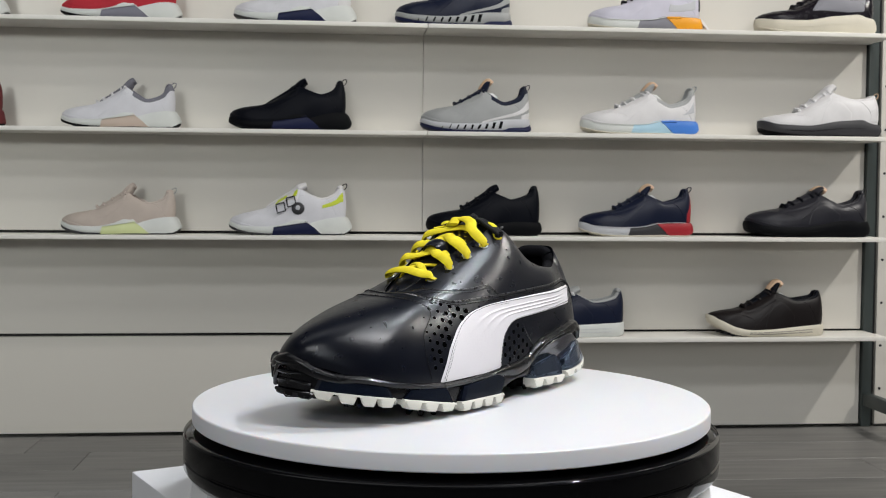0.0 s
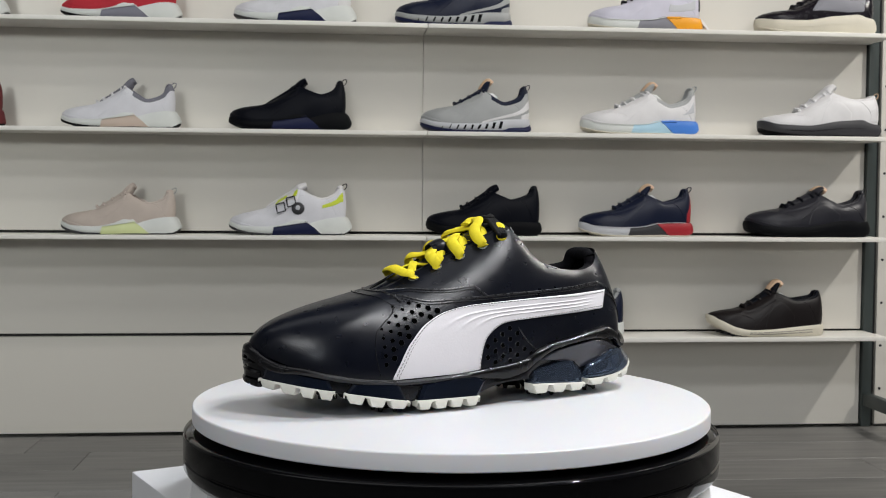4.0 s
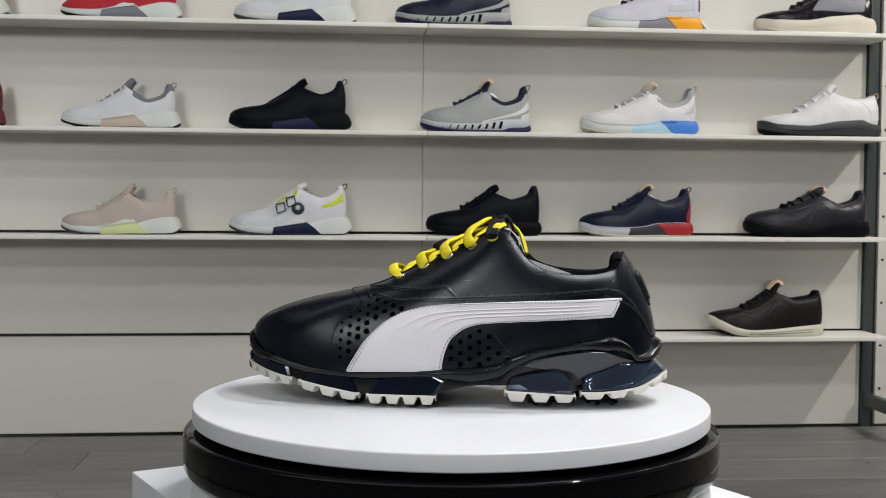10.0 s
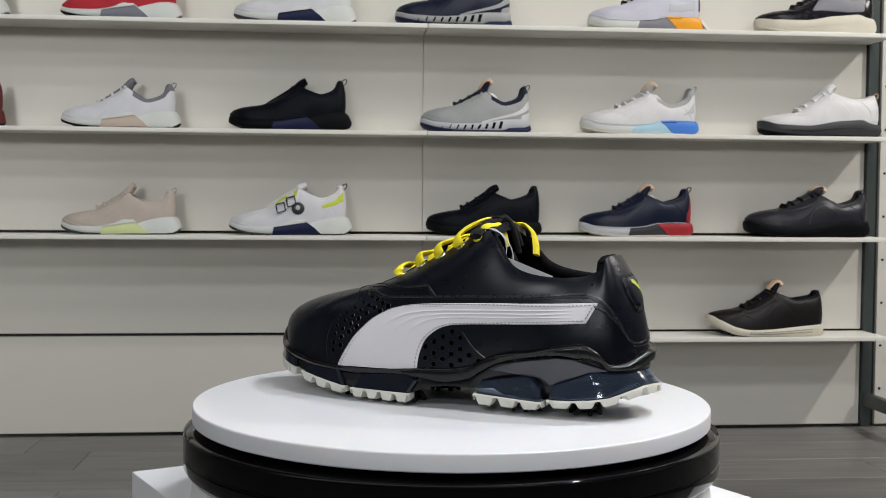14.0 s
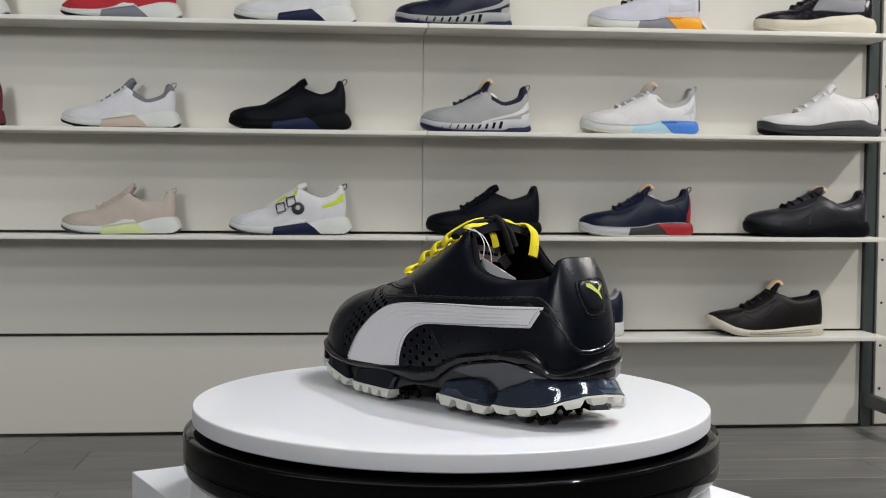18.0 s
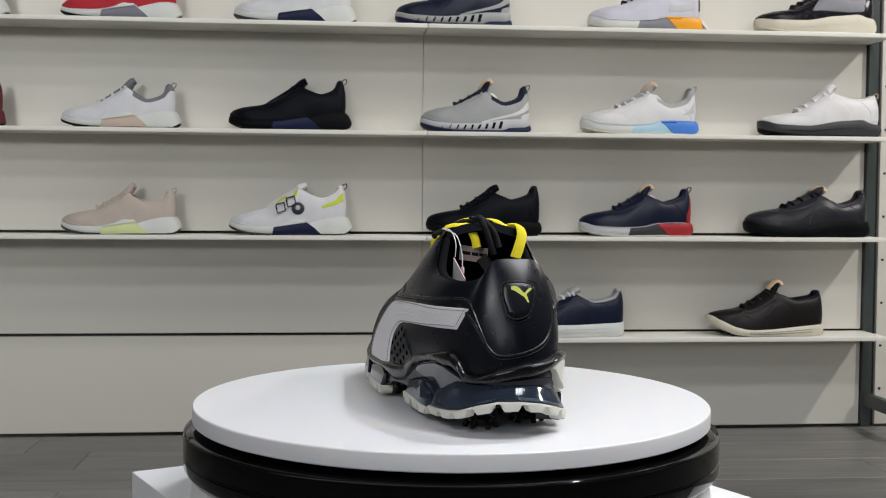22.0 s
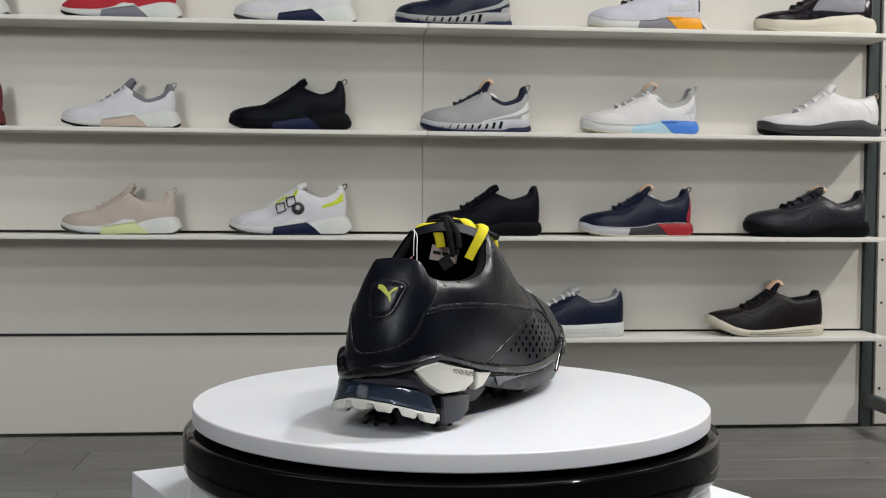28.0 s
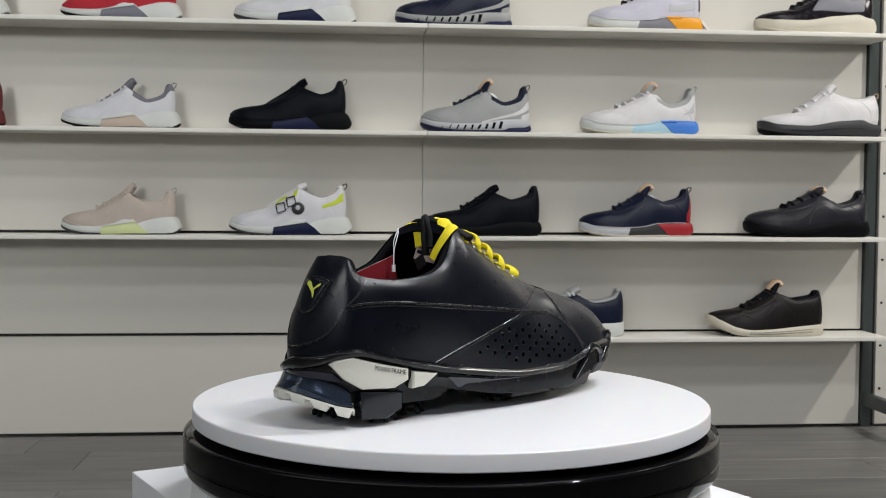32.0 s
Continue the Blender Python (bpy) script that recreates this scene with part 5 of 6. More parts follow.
def shelf_tongue(t, shell, material, tip=None, rise=0.014):
    """A padded tongue that stands up out of the collar."""
    def mid(k):
        return (shell.at(k / 20, 1.0) + shell.at((20 - k) / 20, 1.0)) / 2

    def half(k):
        return abs(shell.at(k / 20, 1.0).y - shell.at((20 - k) / 20, 1.0).y) / 2

    base = [mid(9.4), mid(8.4), mid(7.2), mid(6.0), mid(5.1)]
    top = base[-1]
    pts = base + [top + Vector((0.010, 0, rise * 0.62)), top + Vector((0.019, 0, rise * 0.90))]
    rad = [half(9.4) + 0.003, half(8.4) + 0.003, half(7.2) + 0.003, half(6.0) + 0.003, half(5.1) + 0.002, 0.0230, 0.0190]
    n = 40
    ups = [Vector((-0.5, 0, 1))] * 5 + [Vector((-1, 0, 0.8)), Vector((-1, 0, 0.7))]
    bm = bmesh.new()
    tube(bm, smooth_path(pts, n), [line_at(rad, i / n) for i in range(n + 1)], 14, flat=0.46, up=[line_at(ups, i / n).normalized() for i in range(n + 1)])
    o = part("tongue", bm, material, t)
    if tip:
        q = [top + Vector((-0.006, 0, rise * 0.10 + 0.004)), top + Vector((0.003, 0, rise * 0.55 + 0.005)), top + Vector((0.013, 0, rise * 0.96 + 0.003)), top + Vector((0.0225, 0, rise * 0.82))]
        bm = bmesh.new()
        tube(bm, smooth_path([v - Vector((-0.002, 0, 0.0050)) for v in q], 16), 0.0195, 12, flat=0.50, up=[line_at([Vector((-1, 0, 0.6)), Vector((-1, 0, 0.7)), Vector((-0.3, 0, 1)), Vector((0.8, 0, 0.6))], i / 16).normalized() for i in range(17)])
        part("tongue_tab", bm, tip, o, "tan leather tongue tab")


def tissue_paper(at, size):
    """A crumpled wad that stands up out of a shoe's collar."""
    w = thing("tissue_paper", "crumpled white tissue paper stuffed into a shoe", "paper", at=at)
    bm = bmesh.new()
    bmesh.ops.create_icosphere(bm, subdivisions=3, radius=1.0)
    for q in bm.verts:
        n = noise.noise(q.co * 2.6) * 0.30 + noise.noise(q.co * 6.0) * 0.14
        q.co = Vector((q.co.x * 0.021, q.co.y * 0.020, q.co.z * size)) * (1 + n) + Vector((0, 0, size))
    part("wad", bm, TISSUE, w, smooth=False)


def make_shoe(label, row, u, L, heights, upper_m, sole, collar=None, lace=None, tip=None, loop=None, lining=None, bite=None, v=0.078, extras=None, back=0.012, dip_x=0.066, rows=5, tissue=False):
    """heights: toe box, foot of the lacing, top of the lacing, tongue, collar, heel."""
    k = L / 0.312
    toe, throat, stay, tip_z, dip, heel = (h / k for h in heights)
    toe += 0.004
    bite = bite or foam_bite
    rise = tip_z - stay
    sh = shelf_shell(toe, throat, stay, dip, heel, bite, back, dip_x=dip_x)
    t = thing("golf_shoe", label, "shoe", "golf shoes on the shelves", at=WALL @ pose(u, -v, ROWS[row]) @ Matrix.Diagonal((k, k, k, 1)))
    bm, _ = sh.grid(96, 22)
    part("upper", bm, upper_m, t)
    bm, _ = sh.grid(72, 8, 0.45, 0.99, -0.003)
    part("lining", bm, lining or collar or upper_m, t)
    rimp = [sh.at(i / 60, 0.5) for i in range(60)]
    bm = bmesh.new()
    bm.faces.new([bm.verts.new((p.x, p.y * 0.93, bite(p.x) + 0.012)) for p in rimp])
    part("insole", bm, lining or upper_m, t)
    bm = bmesh.new()
    tube(bm, [sh.at((15.2 + 9.6 * i / 60) / 20, 1.0) - sh.out((15.2 + 9.6 * i / 60) / 20) * 0.004 - Vector((0, 0, 0.0015)) for i in range(61)], [0.0030 + 0.0036 * math.sin(math.pi * i / 60) for i in range(61)], 10)
    part("collar_roll", bm, collar or upper_m, t)
    shelf_tongue(t, sh, collar or upper_m, tip, rise)
    if lace:
        shelf_laces(t, sh, lace, rows)
    if loop:
        heel_loop(t, sh, loop)
    if tissue:
        x = dip_x - 0.026
        tissue_paper(WALL @ pose(u, -v, ROWS[row]) @ pose(x * k, 0.008 * k, (bite(x) + 0.012) * k), (stay + 0.004 - bite(x) - 0.012) * k / 2.25)
    sole(t, sh, Outline(sh), bite)
    if extras:
        extras(t, sh)
    # raised overlays: lace stays, toe guard
    part("lace_stay", shell_patch(sh, 5.0, 8.7, lambda f: 0.70 - 0.10 * math.sin(math.pi * f), 0.995, 0.0015, 30, 8), upper_m, t)
    part("lace_stay", shell_patch(sh, 11.3, 15.0, lambda f: 0.70 - 0.10 * math.sin(math.pi * f), 0.995, 0.0015, 30, 8), upper_m, t)
    part("toe_guard", shell_patch(sh, 7.6, 12.4, 0.01, lambda f: 0.05 + 0.16 * math.sin(math.pi * f), 0.0012, 40, 6), upper_m, t)
    # stitched seams: toe cap, quarter, heel counter
    for pts in ([(k9 / 10, 0.02 + 0.62 * abs(math.sin((k9 - 60) / 80 * math.pi)) ** 0.5) for k9 in range(66, 136, 2)], [(1.2 + 0.05 * j, 0.1 + 0.85 * (j / 30) ** 1.3) for j in range(31)],
                [(6.6 - 0.07 * j, 0.06 + 0.80 * (j / 30) ** 0.8) for j in range(31)]):
        q = [sh.at(a / 20, min(0.98, b)) for a, b in pts]
        part("seam", tube(bmesh.new(), q, 0.0008, 5), upper_m, t)
    return t


GROUND = [(-0.16, 0.0205), (-0.145, 0.0135), (-0.12, 0.0062), (-0.09, 0.0018), (-0.06, 0.0002), (-0.03, 0.0), (0.03, 0.0008), (0.09, 0.0), (0.125, 0.0005), (0.142, 0.0062), (0.160, 0.0165)]


def foam_bite(x):
    return keyed([(-0.155, 0.0310), (-0.12, 0.0215), (-0.06, 0.0185), (0.0, 0.0225), (0.05, 0.029), (0.10, 0.035), (0.14, 0.038)], x)


def ground(x):
    return keyed(GROUND, x)


def sole_three(insert, outsole, mid=WHITE_SOLE, heel=None):
    """Foam sole in a front and a heel piece, with a coloured wedge let in between, on a thin outsole."""
    def build(t, sh, o, bite):
        ft = lambda x: bite(x) + keyed([(-0.155, 0.002), (-0.06, 0.003), (-0.01, 0.007), (0.030, 0.0135), (0.048, 0.010)], x)
        fb = lambda x: ground(x) + 0.0030
        part("midsole", sole_piece(o, -0.2, 0.056, ft, fb, 0.0045, 0, -0.9), mid, t, "foam front sole")
        ht = lambda x: bite(x) + keyed([(0.04, -0.002), (0.07, 0.001), (0.12, 0.007), (0.15, 0.008)], x)
        part("heel_sole", sole_piece(o, 0.050, 0.2, ht, fb, 0.0060, -1.0, 0, back=0.014), heel or mid, t, "foam heel sole drawn out behind")
        part("sole_wedge", sole_piece(o, -0.041, 0.060, lambda x: 0.0215 + 0.150 * (x + 0.035), lambda x: ground(x) + 0.0008, 0.0080, 0.25, -1.2), insert, t, "coloured sole wedge")
        bm = bmesh.new()
        for x0, x1, z0, z1 in ((-0.038, 0.040, 0.0218, 0.0335), (0.042, 0.077, 0.0335, 0.0040)):
            tube(bm, [Vector((x0 + (x1 - x0) * i / 8, o.y(x0 + (x1 - x0) * i / 8, o.lat) - 0.0086, z0 + (z1 - z0) * i / 8)) for i in range(9)], 0.0011, 6)
        part("wedge_frame", bm, mid, t, "raised foam frame round the wedge")
        part("outsole", sole_piece(o, -0.2, 0.2, lambda x: ground(x) + keyed([(-0.15, 0.0075), (-0.08, 0.0046), (0.10, 0.0042), (0.15, 0.0070)], x), ground, 0.0050, back=0.013), outsole, t)
        nubs(t, o, outsole)
    return build


def nubs(t, o, material):
    bm = bmesh.new()
    for i in range(14):
        x = -0.115 + i * 0.019
        for f in (0.16, 0.5, 0.84):
            y = o.y(x, o.lat) * (1 - f) + o.y(x, o.med) * f
            add_box(bm, x - 0.004, x + 0.004, y - 0.004, y + 0.004, ground(x) - (0.0 if ground(x) < 0.001 else 0.0015), ground(x) + 0.004)
    tagged(part("tread", bm, material, t, smooth=False), "moulded rubber tread nubs", kind="stuff")


def sole_slots(body, dark):
    """Moulded frame sole with a row of slanted slots over a dark outsole."""
    def build(t, sh, o, bite):
        part("outsole", sole_piece(o, -0.2, 0.2, lambda x: ground(x) + keyed([(-0.15, 0.010), (-0.06, 0.0065), (0.03, 0.0055), (0.07, 0.0075), (0.085, 0.0135), (0.15, 0.0145)], x), ground, 0.0044, back=0.006), dark, t, "dark outsole")
        part("midsole", sole_piece(o, -0.2, 0.2, lambda x: bite(x) + 0.004, lambda x: ground(x) + keyed([(-0.15, 0.010), (-0.06, 0.0065), (0.03, 0.0055), (0.07, 0.0075), (0.085, 0.0135), (0.15, 0.0145)], x), 0.005), body, t, "moulded sole frame")
        for i in range(9):
            bm = bmesh.new()
            x = -0.10 + i * 0.0195
            w = 0.0014 + 0.00034 * i
            y = o.y(x, o.lat) - 0.0070
            z0, z1 = ground(x) + 0.0085 + 0.03 * max(0.0, x), bite(x) + 0.0005
            z1 = max(z1, z0 + 0.006)
            q = [(x - w, z0), (x + w, z0), (x + w + 0.005, z1), (x - w + 0.005, z1)]
            a = [bm.verts.new((px, y, pz)) for px, pz in q]
            b = [bm.verts.new((px, y + 0.006, pz)) for px, pz in q]
            bm.faces.new(a)
            bm.faces.new(b[::-1])
            for j in range(4):
                bm.faces.new((a[j], b[j], b[(j + 1) % 4], a[(j + 1) % 4]))
            part("sole_slot", bm, BLACK_SOLE, t, "dark slanted slot", smooth=False)
        nubs(t, o, dark)
    return build


def sole_zones(front, mid, heel, out, heel2=None, wedge_x=-0.032, heel_x=0.058):
    """Sole of three coloured zones run into each other."""
    def build(t, sh, o, bite):
        ft = lambda x: bite(x) + keyed([(-0.155, 0.003), (0.0, 0.003), (0.05, 0.005), (0.11, 0.004), (0.15, 0.002)], x)
        fb = lambda x: ground(x) + 0.0026
        part("midsole", sole_piece(o, -0.2, wedge_x, ft, fb, 0.004, 0, 0.3), front, t, "pale front sole")
        part("sole_wedge", sole_piece(o, wedge_x, heel_x, ft, fb, 0.0043, 0.3, -1.1), mid, t, "coloured middle sole")
        part("heel_sole", sole_piece(o, heel_x + 0.001, 0.2, ft, fb, 0.0050, -1.1, 0, back=0.006), heel, t, "coloured heel sole")
        if heel2:
            part("heel_band", sole_piece(o, heel_x - 0.012, 0.085, lambda x: ft(x) + 0.0015, lambda x: ft(x) - 0.008, 0.0054, -0.2, -0.2), heel2, t)
        bm = bmesh.new()
        tube(bm, [Vector((x, o.y(x, o.lat) - 0.0044, ft(x) + 0.0002)) for x in (-0.14 + 0.26 * i / 50 for i in range(51))], 0.0010, 6)
        part("sole_edge", bm, front, t, "thin moulded edge along the sole")
        part("outsole", sole_piece(o, -0.2, 0.2, lambda x: ground(x) + 0.0040, ground, 0.0032, back=0.005), out, t)
        nubs(t, o, out)
    return build


def sole_plain(body, out, rise_heel=0.006, wave=0.006, grow=0.0045):
    def build(t, sh, o, bite):
        ft = lambda x: bite(x) + keyed([(-0.155, 0.003), (-0.05, 0.003), (0.03, 0.003 + wave), (0.09, 0.004 + wave), (0.12, 0.003), (0.15, rise_heel)], x)
        part("midsole", sole_piece(o, -0.2, 0.2, ft, lambda x: ground(x) + 0.003, grow, back=0.006), body, t, "one-piece sole")
        bm = bmesh.new()
        q = []
        for i in range(41):
            x = -0.145 + 0.285 * i / 40
            q.append(Vector((x, o.y(x, o.lat) - grow - 0.0012, (ft(x) + ground(x)) / 2)))
        tube(bm, q, 0.0008, 5)
        part("sole_line", bm, out, t)
        part("outsole", sole_piece(o, -0.2, 0.2, lambda x: ground(x) + 0.0045, ground, 0.003, back=0.005), out, t)
        nubs(t, o, out)
    return build


def sole_cup(body, out, toe_lift=0.0):
    def build(t, sh, o, bite):
        gb = lambda x: ground(x) * (1 + (toe_lift * 2.2 if x < -0.05 else -0.6)) + 0.001
        part("cup_sole", sole_piece(o, -0.2, 0.2, lambda x: bite(x) + 0.006, gb, 0.0045, round_=0.003), body, t, "thick rubber cup sole")
        for f in (0.38, 0.62):
            q = [Vector((x, o.y(x, o.lat) - 0.0058, gb(x) + (bite(x) + 0.006 - gb(x)) * f)) for x in (-0.06 + 0.17 * i / 30 for i in range(31))]
            part("sole_line", tube(bmesh.new(), q, 0.0006, 5), out, t)
        nubs(t, o, out)
    return build


def patches(*specs):
    """Overlays: (name, k0, k1, v0, v1, material)."""
    def add(t, sh):
        for nm, k0, k1, v0, v1, m in specs:
            part(nm, shell_patch(sh, k0, k1, v0, v1), m, t)
    return add


def both(*fs):
    def add(t, sh):
        for f in fs:
            f(t, sh)
    return add


low_bite = lambda x: keyed([(-0.155, 0.037), (-0.12, 0.0265), (-0.05, 0.023), (0.03, 0.025), (0.15, 0.031)], x)
flat_bite = lambda x: keyed([(-0.155, 0.030), (-0.10, 0.027), (0.0, 0.026), (0.15, 0.030)], x)
high_bite = lambda x: keyed([(-0.155, 0.036), (-0.12, 0.030), (-0.05, 0.028), (0.03, 0.032), (0.15, 0.040)], x)
RED_KNIT = tone("red_knit", (0.45, 0.02, 0.035), 0.8, "knit")
BEIGE_KNIT = tone("beige_knit", (0.50, 0.43, 0.38), 0.8, "knit")
LAV = tone("pale_lavender_leather", (0.56, 0.55, 0.64), 0.5)
GREY_COLLAR = tone("grey_collar_fabric", (0.17, 0.17, 0.20), 0.9, "knit")
BROWN = tone("dark_brown_leather", (0.0085, 0.0062, 0.0066), 0.45)
CHARCOAL = tone("charcoal_leather", (0.020, 0.020, 0.026), 0.36)
PATENT = tone("black_brushed_leather", (0.010, 0.008, 0.012), 0.26)
LIME = tone("lime_yellow", (0.55, 0.65, 0.03), 0.5)
PALE_LIME = tone("pale_lime_insert", (0.62, 0.68, 0.35), 0.5, "rubber")
ORANGE = tone("orange_rubber", (0.78, 0.33, 0.01), 0.5, "rubber")
SKY = tone("pale_blue_rubber", (0.40, 0.60, 0.72), 0.5, "rubber")
BLUE = tone("blue_rubber", (0.055, 0.20, 0.62), 0.5, "rubber")
RED_RUB = tone("red_rubber", (0.32, 0.013, 0.022), 0.5, "rubber")
MAROON = tone("maroon_knit", (0.12, 0.015, 0.018), 0.8, "knit")
BEIGE_INS = tone("beige_insert", (0.52, 0.42, 0.35), 0.5, "rubber")
GREY_INS = tone("slate_insert", (0.16, 0.16, 0.20), 0.5, "rubber")
BLUE_LINE = tone("dusty_blue_lining", (0.10, 0.15, 0.21), 0.8, "knit")
PALE_GREY = tone("pale_grey_rubber", (0.48, 0.49, 0.52), 0.5, "rubber")

collar_band = lambda m: patches(("collar_panel", 15.6, 24.4, lambda f: 0.80 - 0.05 * math.sin(math.pi * f), 0.995, m))
quarter = lambda m: patches(("quarter_panel", 3.2, 5.6, 0.05, lambda f: 0.45 + 0.3 * math.sin(math.pi * f), m))
heel_panel = lambda m, v1=0.62: patches(("heel_counter", -1.9, 1.9, 0.08, lambda f: v1 - 0.25 * abs(2 * f - 1), m))

slot_bite = lambda x: keyed([(-0.155, 0.0340), (-0.12, 0.0240), (-0.05, 0.0190), (0.0, 0.0205), (0.06, 0.030), (0.10, 0.033), (0.15, 0.034)], x)
zone_bite = lambda x: keyed([(-0.155, 0.0345), (-0.12, 0.0240), (-0.05, 0.0205), (0.0, 0.0225), (0.05, 0.030), (0.15, 0.033)], x)
wing = lambda m: patches(("heel_wing", 0.3, 4.8, lambda f: 0.03 + 0.34 * (1 - f) ** 1.2, lambda f: 0.10 + 0.50 * (1 - f) ** 1.2, m), ("heel_counter", -1.6, 1.6, 0.02, lambda f: 0.30 - 0.10 * abs(2 * f - 1), m))
def slip_strap(t, sh):
    """Elastic strap that stands up over the instep."""
    a, b = sh.at(6.2 / 20, 0.97), sh.at(13.8 / 20, 0.97)
    m = (a + b) / 2
    bm = bmesh.new()
    tube(bm, smooth_path([a, m + Vector((0.002, -0.010, 0.011)), m + Vector((0.002, 0.010, 0.011)), b], 20), 0.0115, 10, flat=0.22, up=[Vector((-0.5, 0, 1))] * 21)
    part("instep_strap", bm, BLACK_UP, t, "black elastic instep strap")


# top row
make_shoe("white soled golf shoe with pale upper on a white shelf", 0, -1.192, 0.285, (0.044, 0.060, 0.098, 0.118, 0.072, 0.104), WHITE_KNIT, sole_three(GREY_INS, BLACK_SOLE), GREY_COLLAR)
make_shoe("red knit golf shoe with white sole and slate wedge", 0, -0.789, 0.290, (0.044, 0.060, 0.098, 0.120, 0.073, 0.106), RED_KNIT, sole_three(GREY_INS, BLACK_SOLE), lace=RED_KNIT)
make_shoe("white knit golf shoe with navy sole wedge", 0, -0.373, 0.302, (0.046, 0.062, 0.104, 0.124, 0.086, 0.118), WHITE_KNIT, sole_three(NAVY_INS, DARK_SOLE), lace=WHITE_UP, extras=heel_panel(WHITE_UP))
make_shoe("navy golf shoe with grey slotted sole", 0, 0.019, 0.299, (0.052, 0.068, 0.108, 0.134, 0.080, 0.118), NAVY_UP, sole_slots(GREY_UP, NAVY_INS), lace=NAVY_UP, loop=NAVY_UP, bite=slot_bite, extras=wing(GREY_UP), back=0.008)
make_shoe("pale lavender golf shoe with orange heel sole", 0, 0.503, 0.298, (0.050, 0.068, 0.106, 0.130, 0.080, 0.118), LAV, sole_zones(WHITE_SOLE, GREY_MID, ORANGE, CREAM, ORANGE), lace=BLACK_UP, bite=zone_bite, back=0.006, extras=both(patches(("heel_strap", -0.9, 0.9, 0.25, 0.55, BLACK_UP), ("quarter_panel", 1.4, 3.6, 0.30, 0.62, PALE_GREY))))
make_shoe("brushed black leather golf shoe with cream sole", 0, 0.949, 0.322, (0.050, 0.066, 0.112, 0.134, 0.092, 0.112), PATENT, sole_plain(CREAM, CREAM, 0.000, 0.008), lace=BLACK_UP, bite=high_bite, back=0.006, extras=patches(("quarter_panel", 2.0, 6.2, 0.30, 0.90, GREY_MID)))
# second row
make_shoe("maroon knit golf shoe at the shelf's end", 1, -1.199, 0.290, (0.044, 0.060, 0.100, 0.120, 0.078, 0.108), MAROON, sole_plain(MAROON, BLACK_SOLE), lace=MAROON)
make_shoe("white golf shoe with grey collar and beige sole wedge", 1, -0.791, 0.288, (0.043, 0.059, 0.099, 0.118, 0.068, 0.104), WHITE_KNIT, sole_three(BEIGE_INS, BLACK_SOLE), GREY_COLLAR, WHITE_UP, loop=GREY_COLLAR, extras=collar_band(GREY_COLLAR))
make_shoe("black slip-on golf shoe with navy sole wedge", 1, -0.385, 0.303, (0.050, 0.063, 0.107, 0.124, 0.086, 0.119), BLACK_UP, sole_three(NAVY_INS, BLACK_SOLE, BLACK_SOLE), loop=BLACK_UP, dip_x=0.072, extras=slip_strap)
make_shoe("grey leather golf shoe with slotted white sole", 1, 0.076, 0.286, (0.052, 0.068, 0.104, 0.131, 0.074, 0.113), GREY_UP, sole_slots(PALE_GREY, NAVY_INS), NAVY_UP, NAVY_UP, TAN, NAVY_UP, bite=slot_bite, extras=both(collar_band(NAVY_UP), wing(WHITE_UP)), back=0.008, tissue=True)
make_shoe("white leather golf shoe with pale and bright blue sole", 1, 0.492, 0.309, (0.050, 0.068, 0.106, 0.129, 0.074, 0.116), WHITE_UP, sole_zones(WHITE_SOLE, SKY, BLUE, CREAM, BLUE), GREY_UP, WHITE_UP, TAN, GREY_UP, bite=zone_bite, back=0.006, extras=both(collar_band(GREY_UP), patches(("quarter_panel", 1.0, 2.2, 0.30, lambda f: 0.60 - 0.28 * f, PALE_GREY))), tissue=True)
make_shoe("smooth white leather golf shoe with dark grey sole", 1, 0.965, 0.326, (0.048, 0.064, 0.114, 0.132, 0.094, 0.105), WHITE_UP, sole_plain(DARK_SOLE, BLACK_SOLE, 0.000, 0.010), None, WHITE_UP, None, TAN, extras=both(quarter(WHITE_UP), heel_panel(WHITE_UP, 0.8)), bite=low_bite, back=0.004)
# third row
make_shoe("beige knit golf shoe with white sole and lime wedge", 2, -0.792, 0.290, (0.044, 0.060, 0.100, 0.120, 0.074, 0.104), BEIGE_KNIT, sole_three(PALE_LIME, DARK_SOLE), None, BEIGE_KNIT, loop=GREY_UP, lining=GREY_COLLAR)


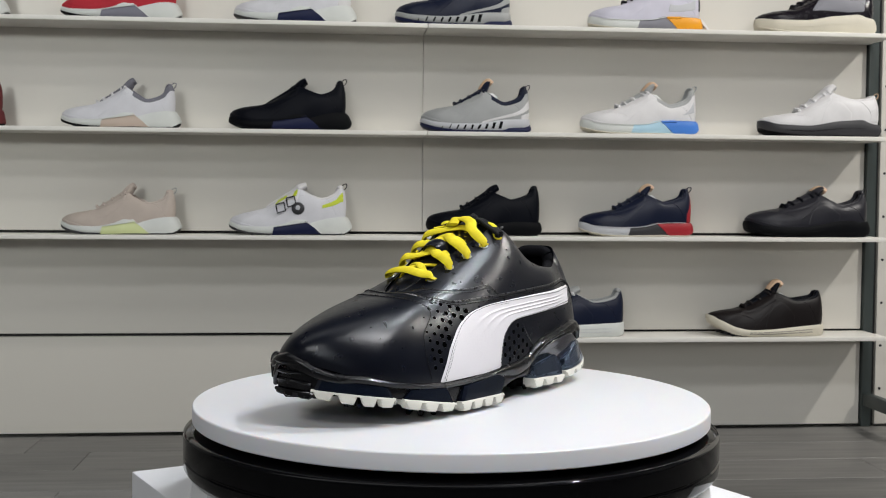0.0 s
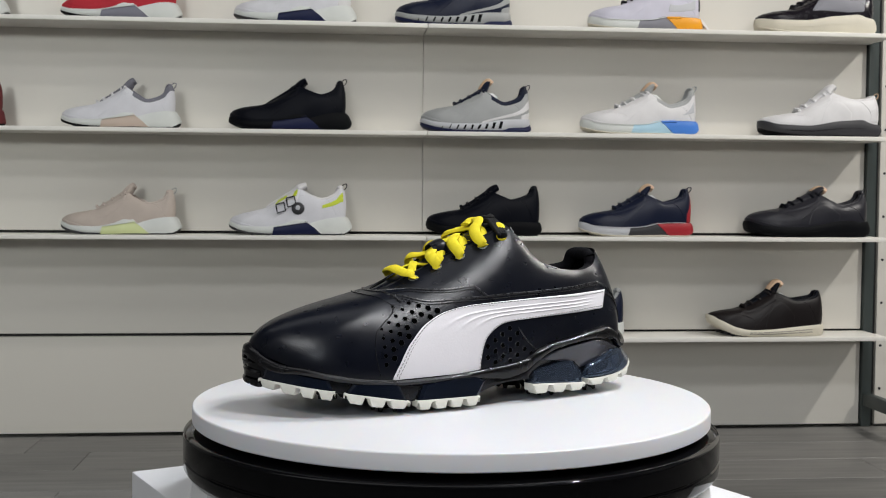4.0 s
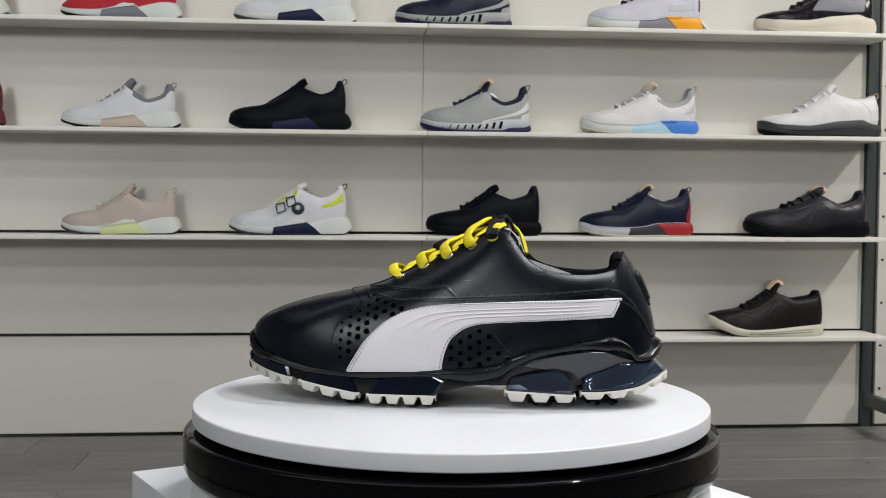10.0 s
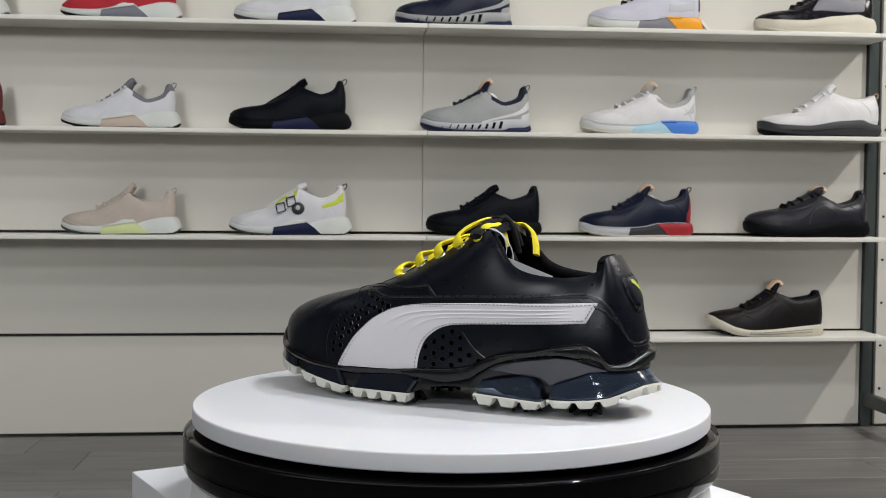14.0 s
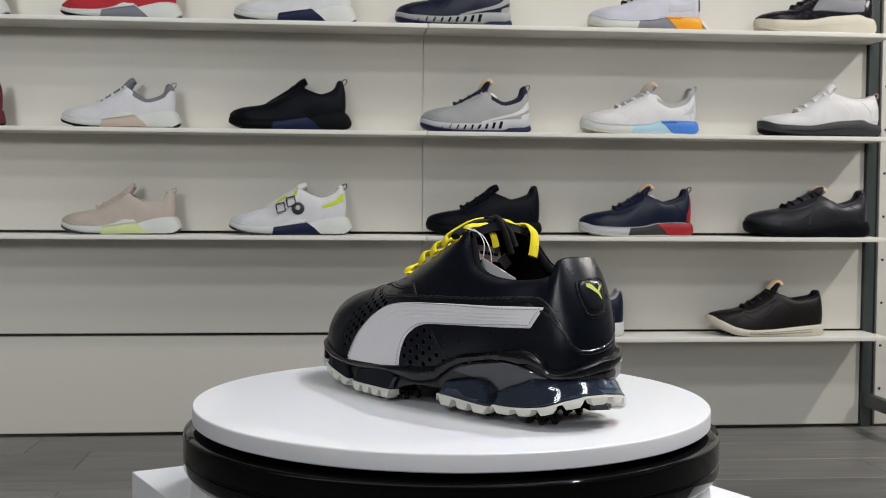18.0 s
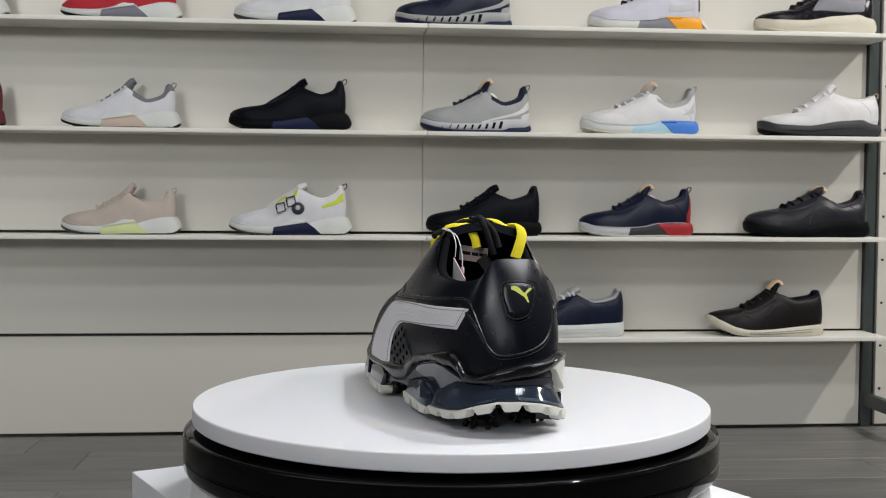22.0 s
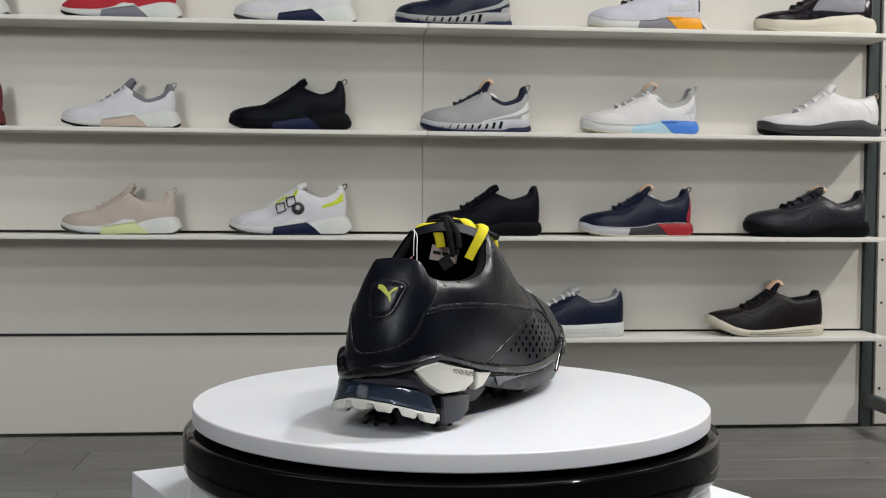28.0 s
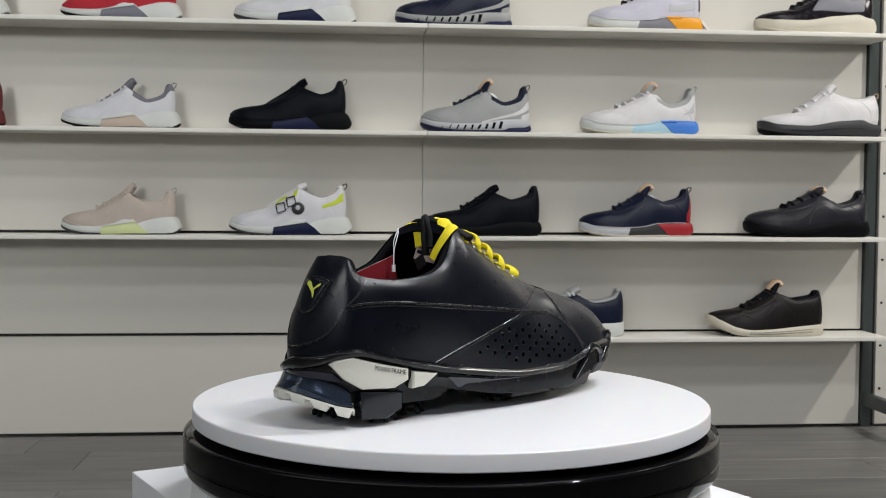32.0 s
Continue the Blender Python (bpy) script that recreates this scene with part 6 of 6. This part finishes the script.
def dial_fixings(t, sh):
    """Rotary closure, its strap frames and lime trims."""
    p, nn = sh.at(4.7 / 20, 0.46), sh.normal(4.7 / 20, 0.46)
    m = nn.to_track_quat("Z", "Y").to_matrix().to_4x4()
    dial = part("dial", lathe([(0, 0.008), (0.009, 0.008), (0.0125, 0.007), (0.0150, 0.004), (0.0160, 0.0), (0, 0.0)], 28), DARK_SOLE, t, "black rotary closure dial", at=Matrix.Translation(p) @ m)
    part("dial_cap", lathe([(0, 0.0105), (0.005, 0.0105), (0.006, 0.0098), (0.006, 0.008), (0, 0.008)], 20), PALE_GREY, dial)
    for k, v in ((6.35, 0.50), (5.65, 0.60)):
        nn = sh.normal(k / 20, v)
        ex = (Vector((1, 0, 0.22)) - nn * nn.dot(Vector((1, 0, 0.22)))).normalized()
        ez = nn.cross(ex)
        c = [sh.at(k / 20, v) + nn * 0.0045 + ex * 0.0105 * a + ez * 0.0125 * b for a, b in ((-1, -1), (1, -1), (1, 1), (-1, 1))]
        q = [c[i].lerp(c[(i + 1) % 4], j / 6) for i in range(4) for j in range(6)]
        part("strap_frame", tube(bmesh.new(), q, 0.0016, 6, closed=True), BLACK_UP, t, "black strap frame")
    part("strap", shell_patch(sh, 5.0, 8.0, lambda f: 0.62 + 0.12 * f, 0.99, 0.0024), WHITE_UP, t, "white closure strap")
    part("lime_trim", shell_patch(sh, 5.2, 5.9, 0.72, 0.94, 0.0038), LIME, t)
    part("lime_trim", shell_patch(sh, 6.6, 7.4, 0.78, 0.96, 0.0038), LIME, t)
    part("lime_trim", shell_patch(sh, 0.8, 2.9, lambda f: 0.52 + 0.02 * f, lambda f: 0.78 - 0.10 * f, 0.0014), LIME, t, "lime heel trim")


make_shoe("white golf shoe with dial closure and lime trim", 2, -0.384, 0.304, (0.043, 0.066, 0.112, 0.121, 0.088, 0.117), WHITE_KNIT, sole_three(NAVY_INS, DARK_SOLE), WHITE_UP, None, None, BLACK_UP, lining=PALE_GREY, extras=dial_fixings, dip_x=0.072)
make_shoe("all-black leather golf shoe with black sole", 2, 0.098, 0.298, (0.050, 0.066, 0.108, 0.122, 0.088, 0.120), BLACK_UP, sole_plain(BLACK_SOLE, BLACK_SOLE, 0.002, 0.002), BLACK_UP, BLACK_UP, extras=quarter(BLACK_UP), bite=zone_bite, back=0.006)
make_shoe("navy leather golf shoe with red heel sole", 2, 0.487, 0.300, (0.051, 0.067, 0.106, 0.127, 0.084, 0.116), NAVY_UP, sole_zones(PALE_GREY, DARK_SOLE, RED_RUB, CREAM), NAVY_UP, NAVY_UP, TAN, NAVY_UP, lining=NAVY_UP, bite=zone_bite, back=0.006, extras=patches(("heel_counter", -1.3, 1.3, 0.04, lambda f: 0.88 - 0.55 * abs(2 * f - 1), RED_RUB)), tissue=True)
make_shoe("charcoal leather golf shoe with black sole", 2, 0.938, 0.336, (0.058, 0.074, 0.110, 0.124, 0.080, 0.115), CHARCOAL, sole_plain(BLACK_SOLE, BLACK_SOLE, 0.004, 0.004), CHARCOAL, BLACK_UP, TAN, CHARCOAL, lining=BLUE_LINE, bite=zone_bite, back=0.006, extras=quarter(CHARCOAL))
# bottom row
make_shoe("navy sneaker-style golf shoe with white cup sole", 3, 0.306, 0.305, (0.056, 0.070, 0.108, 0.118, 0.086, 0.115), NAVY_UP, sole_cup(WHITE_SOLE, PALE_GREY), GREY_UP, WHITE_UP, lining=GREY_UP, bite=flat_bite, extras=both(quarter(NAVY_UP)), v=0.085, back=0.0, rows=6)
make_shoe("dark brown leather golf shoe with cream studded sole", 3, 0.825, 0.309, (0.056, 0.070, 0.112, 0.137, 0.090, 0.110), BROWN, sole_cup(CREAM, DARK_SOLE, 0.6), BLACK_UP, BROWN, TAN, lining=BLACK_UP, bite=lambda x: keyed([(-0.155, 0.048), (-0.13, 0.036), (-0.09, 0.018), (-0.05, 0.0115), (0.0, 0.0135), (0.15, 0.024)], x), extras=quarter(BROWN), v=0.09, back=0.0, tissue=True)

# white swing tag beside the lavender shoe, on the top shelf
tag = thing("price_tag", "plain white card swing tag leaning on the shelf", "tag", at=WALL @ pose(0.675, -0.055, ROWS[0], 0, -38, 0))
part("card", box_bm(-0.003, 0.003, -0.014, 0.014, 0.0, 0.045, bevel=0.0008), TAG_WHITE, tag)
# ---- floor planks, laid along the shelf wall
plank_bm = box_bm(0, 1.2, 0, 0.178, -0.006, 0.0, bevel=0.0008, seg=1)
plank = mesh_ob("plank", plank_bm, FLOOR, floor, smooth=False, at=WALL @ pose(0, 0, 0))
rng = random.Random(5)
first = True
for r in range(27):
    off = rng.uniform(0, 1.2)
    for c in range(5):
        m = WALL @ pose(-3.0 + off + c * 1.2012 - 0.4, -4.85 + r * 0.1792, 0)
        p = m.translation
        if abs(p.x + 0.6) > 3.2 or p.y > 2.75:
            continue
        if first:
            plank.matrix_basis, first = m, False
            continue
        o = new("plank", plank.data)
        o.parent = floor
        o.matrix_basis = m
TURN = 5.795   # degrees per second, clockwise from above


def motions():
    rows = [(float(t), -TURN * (t - 9.0)) for t in range(0, 33, 1)]
    walk(disc, [(t, pose(0, 0, 0, 0, 0, a)) for t, a in rows])
    for moved in (golf_shoe, hang_tag):
        walk(moved, [(t, pose(0, 0, DISC_Z, 0, 0, a)) for t, a in rows])


motions()
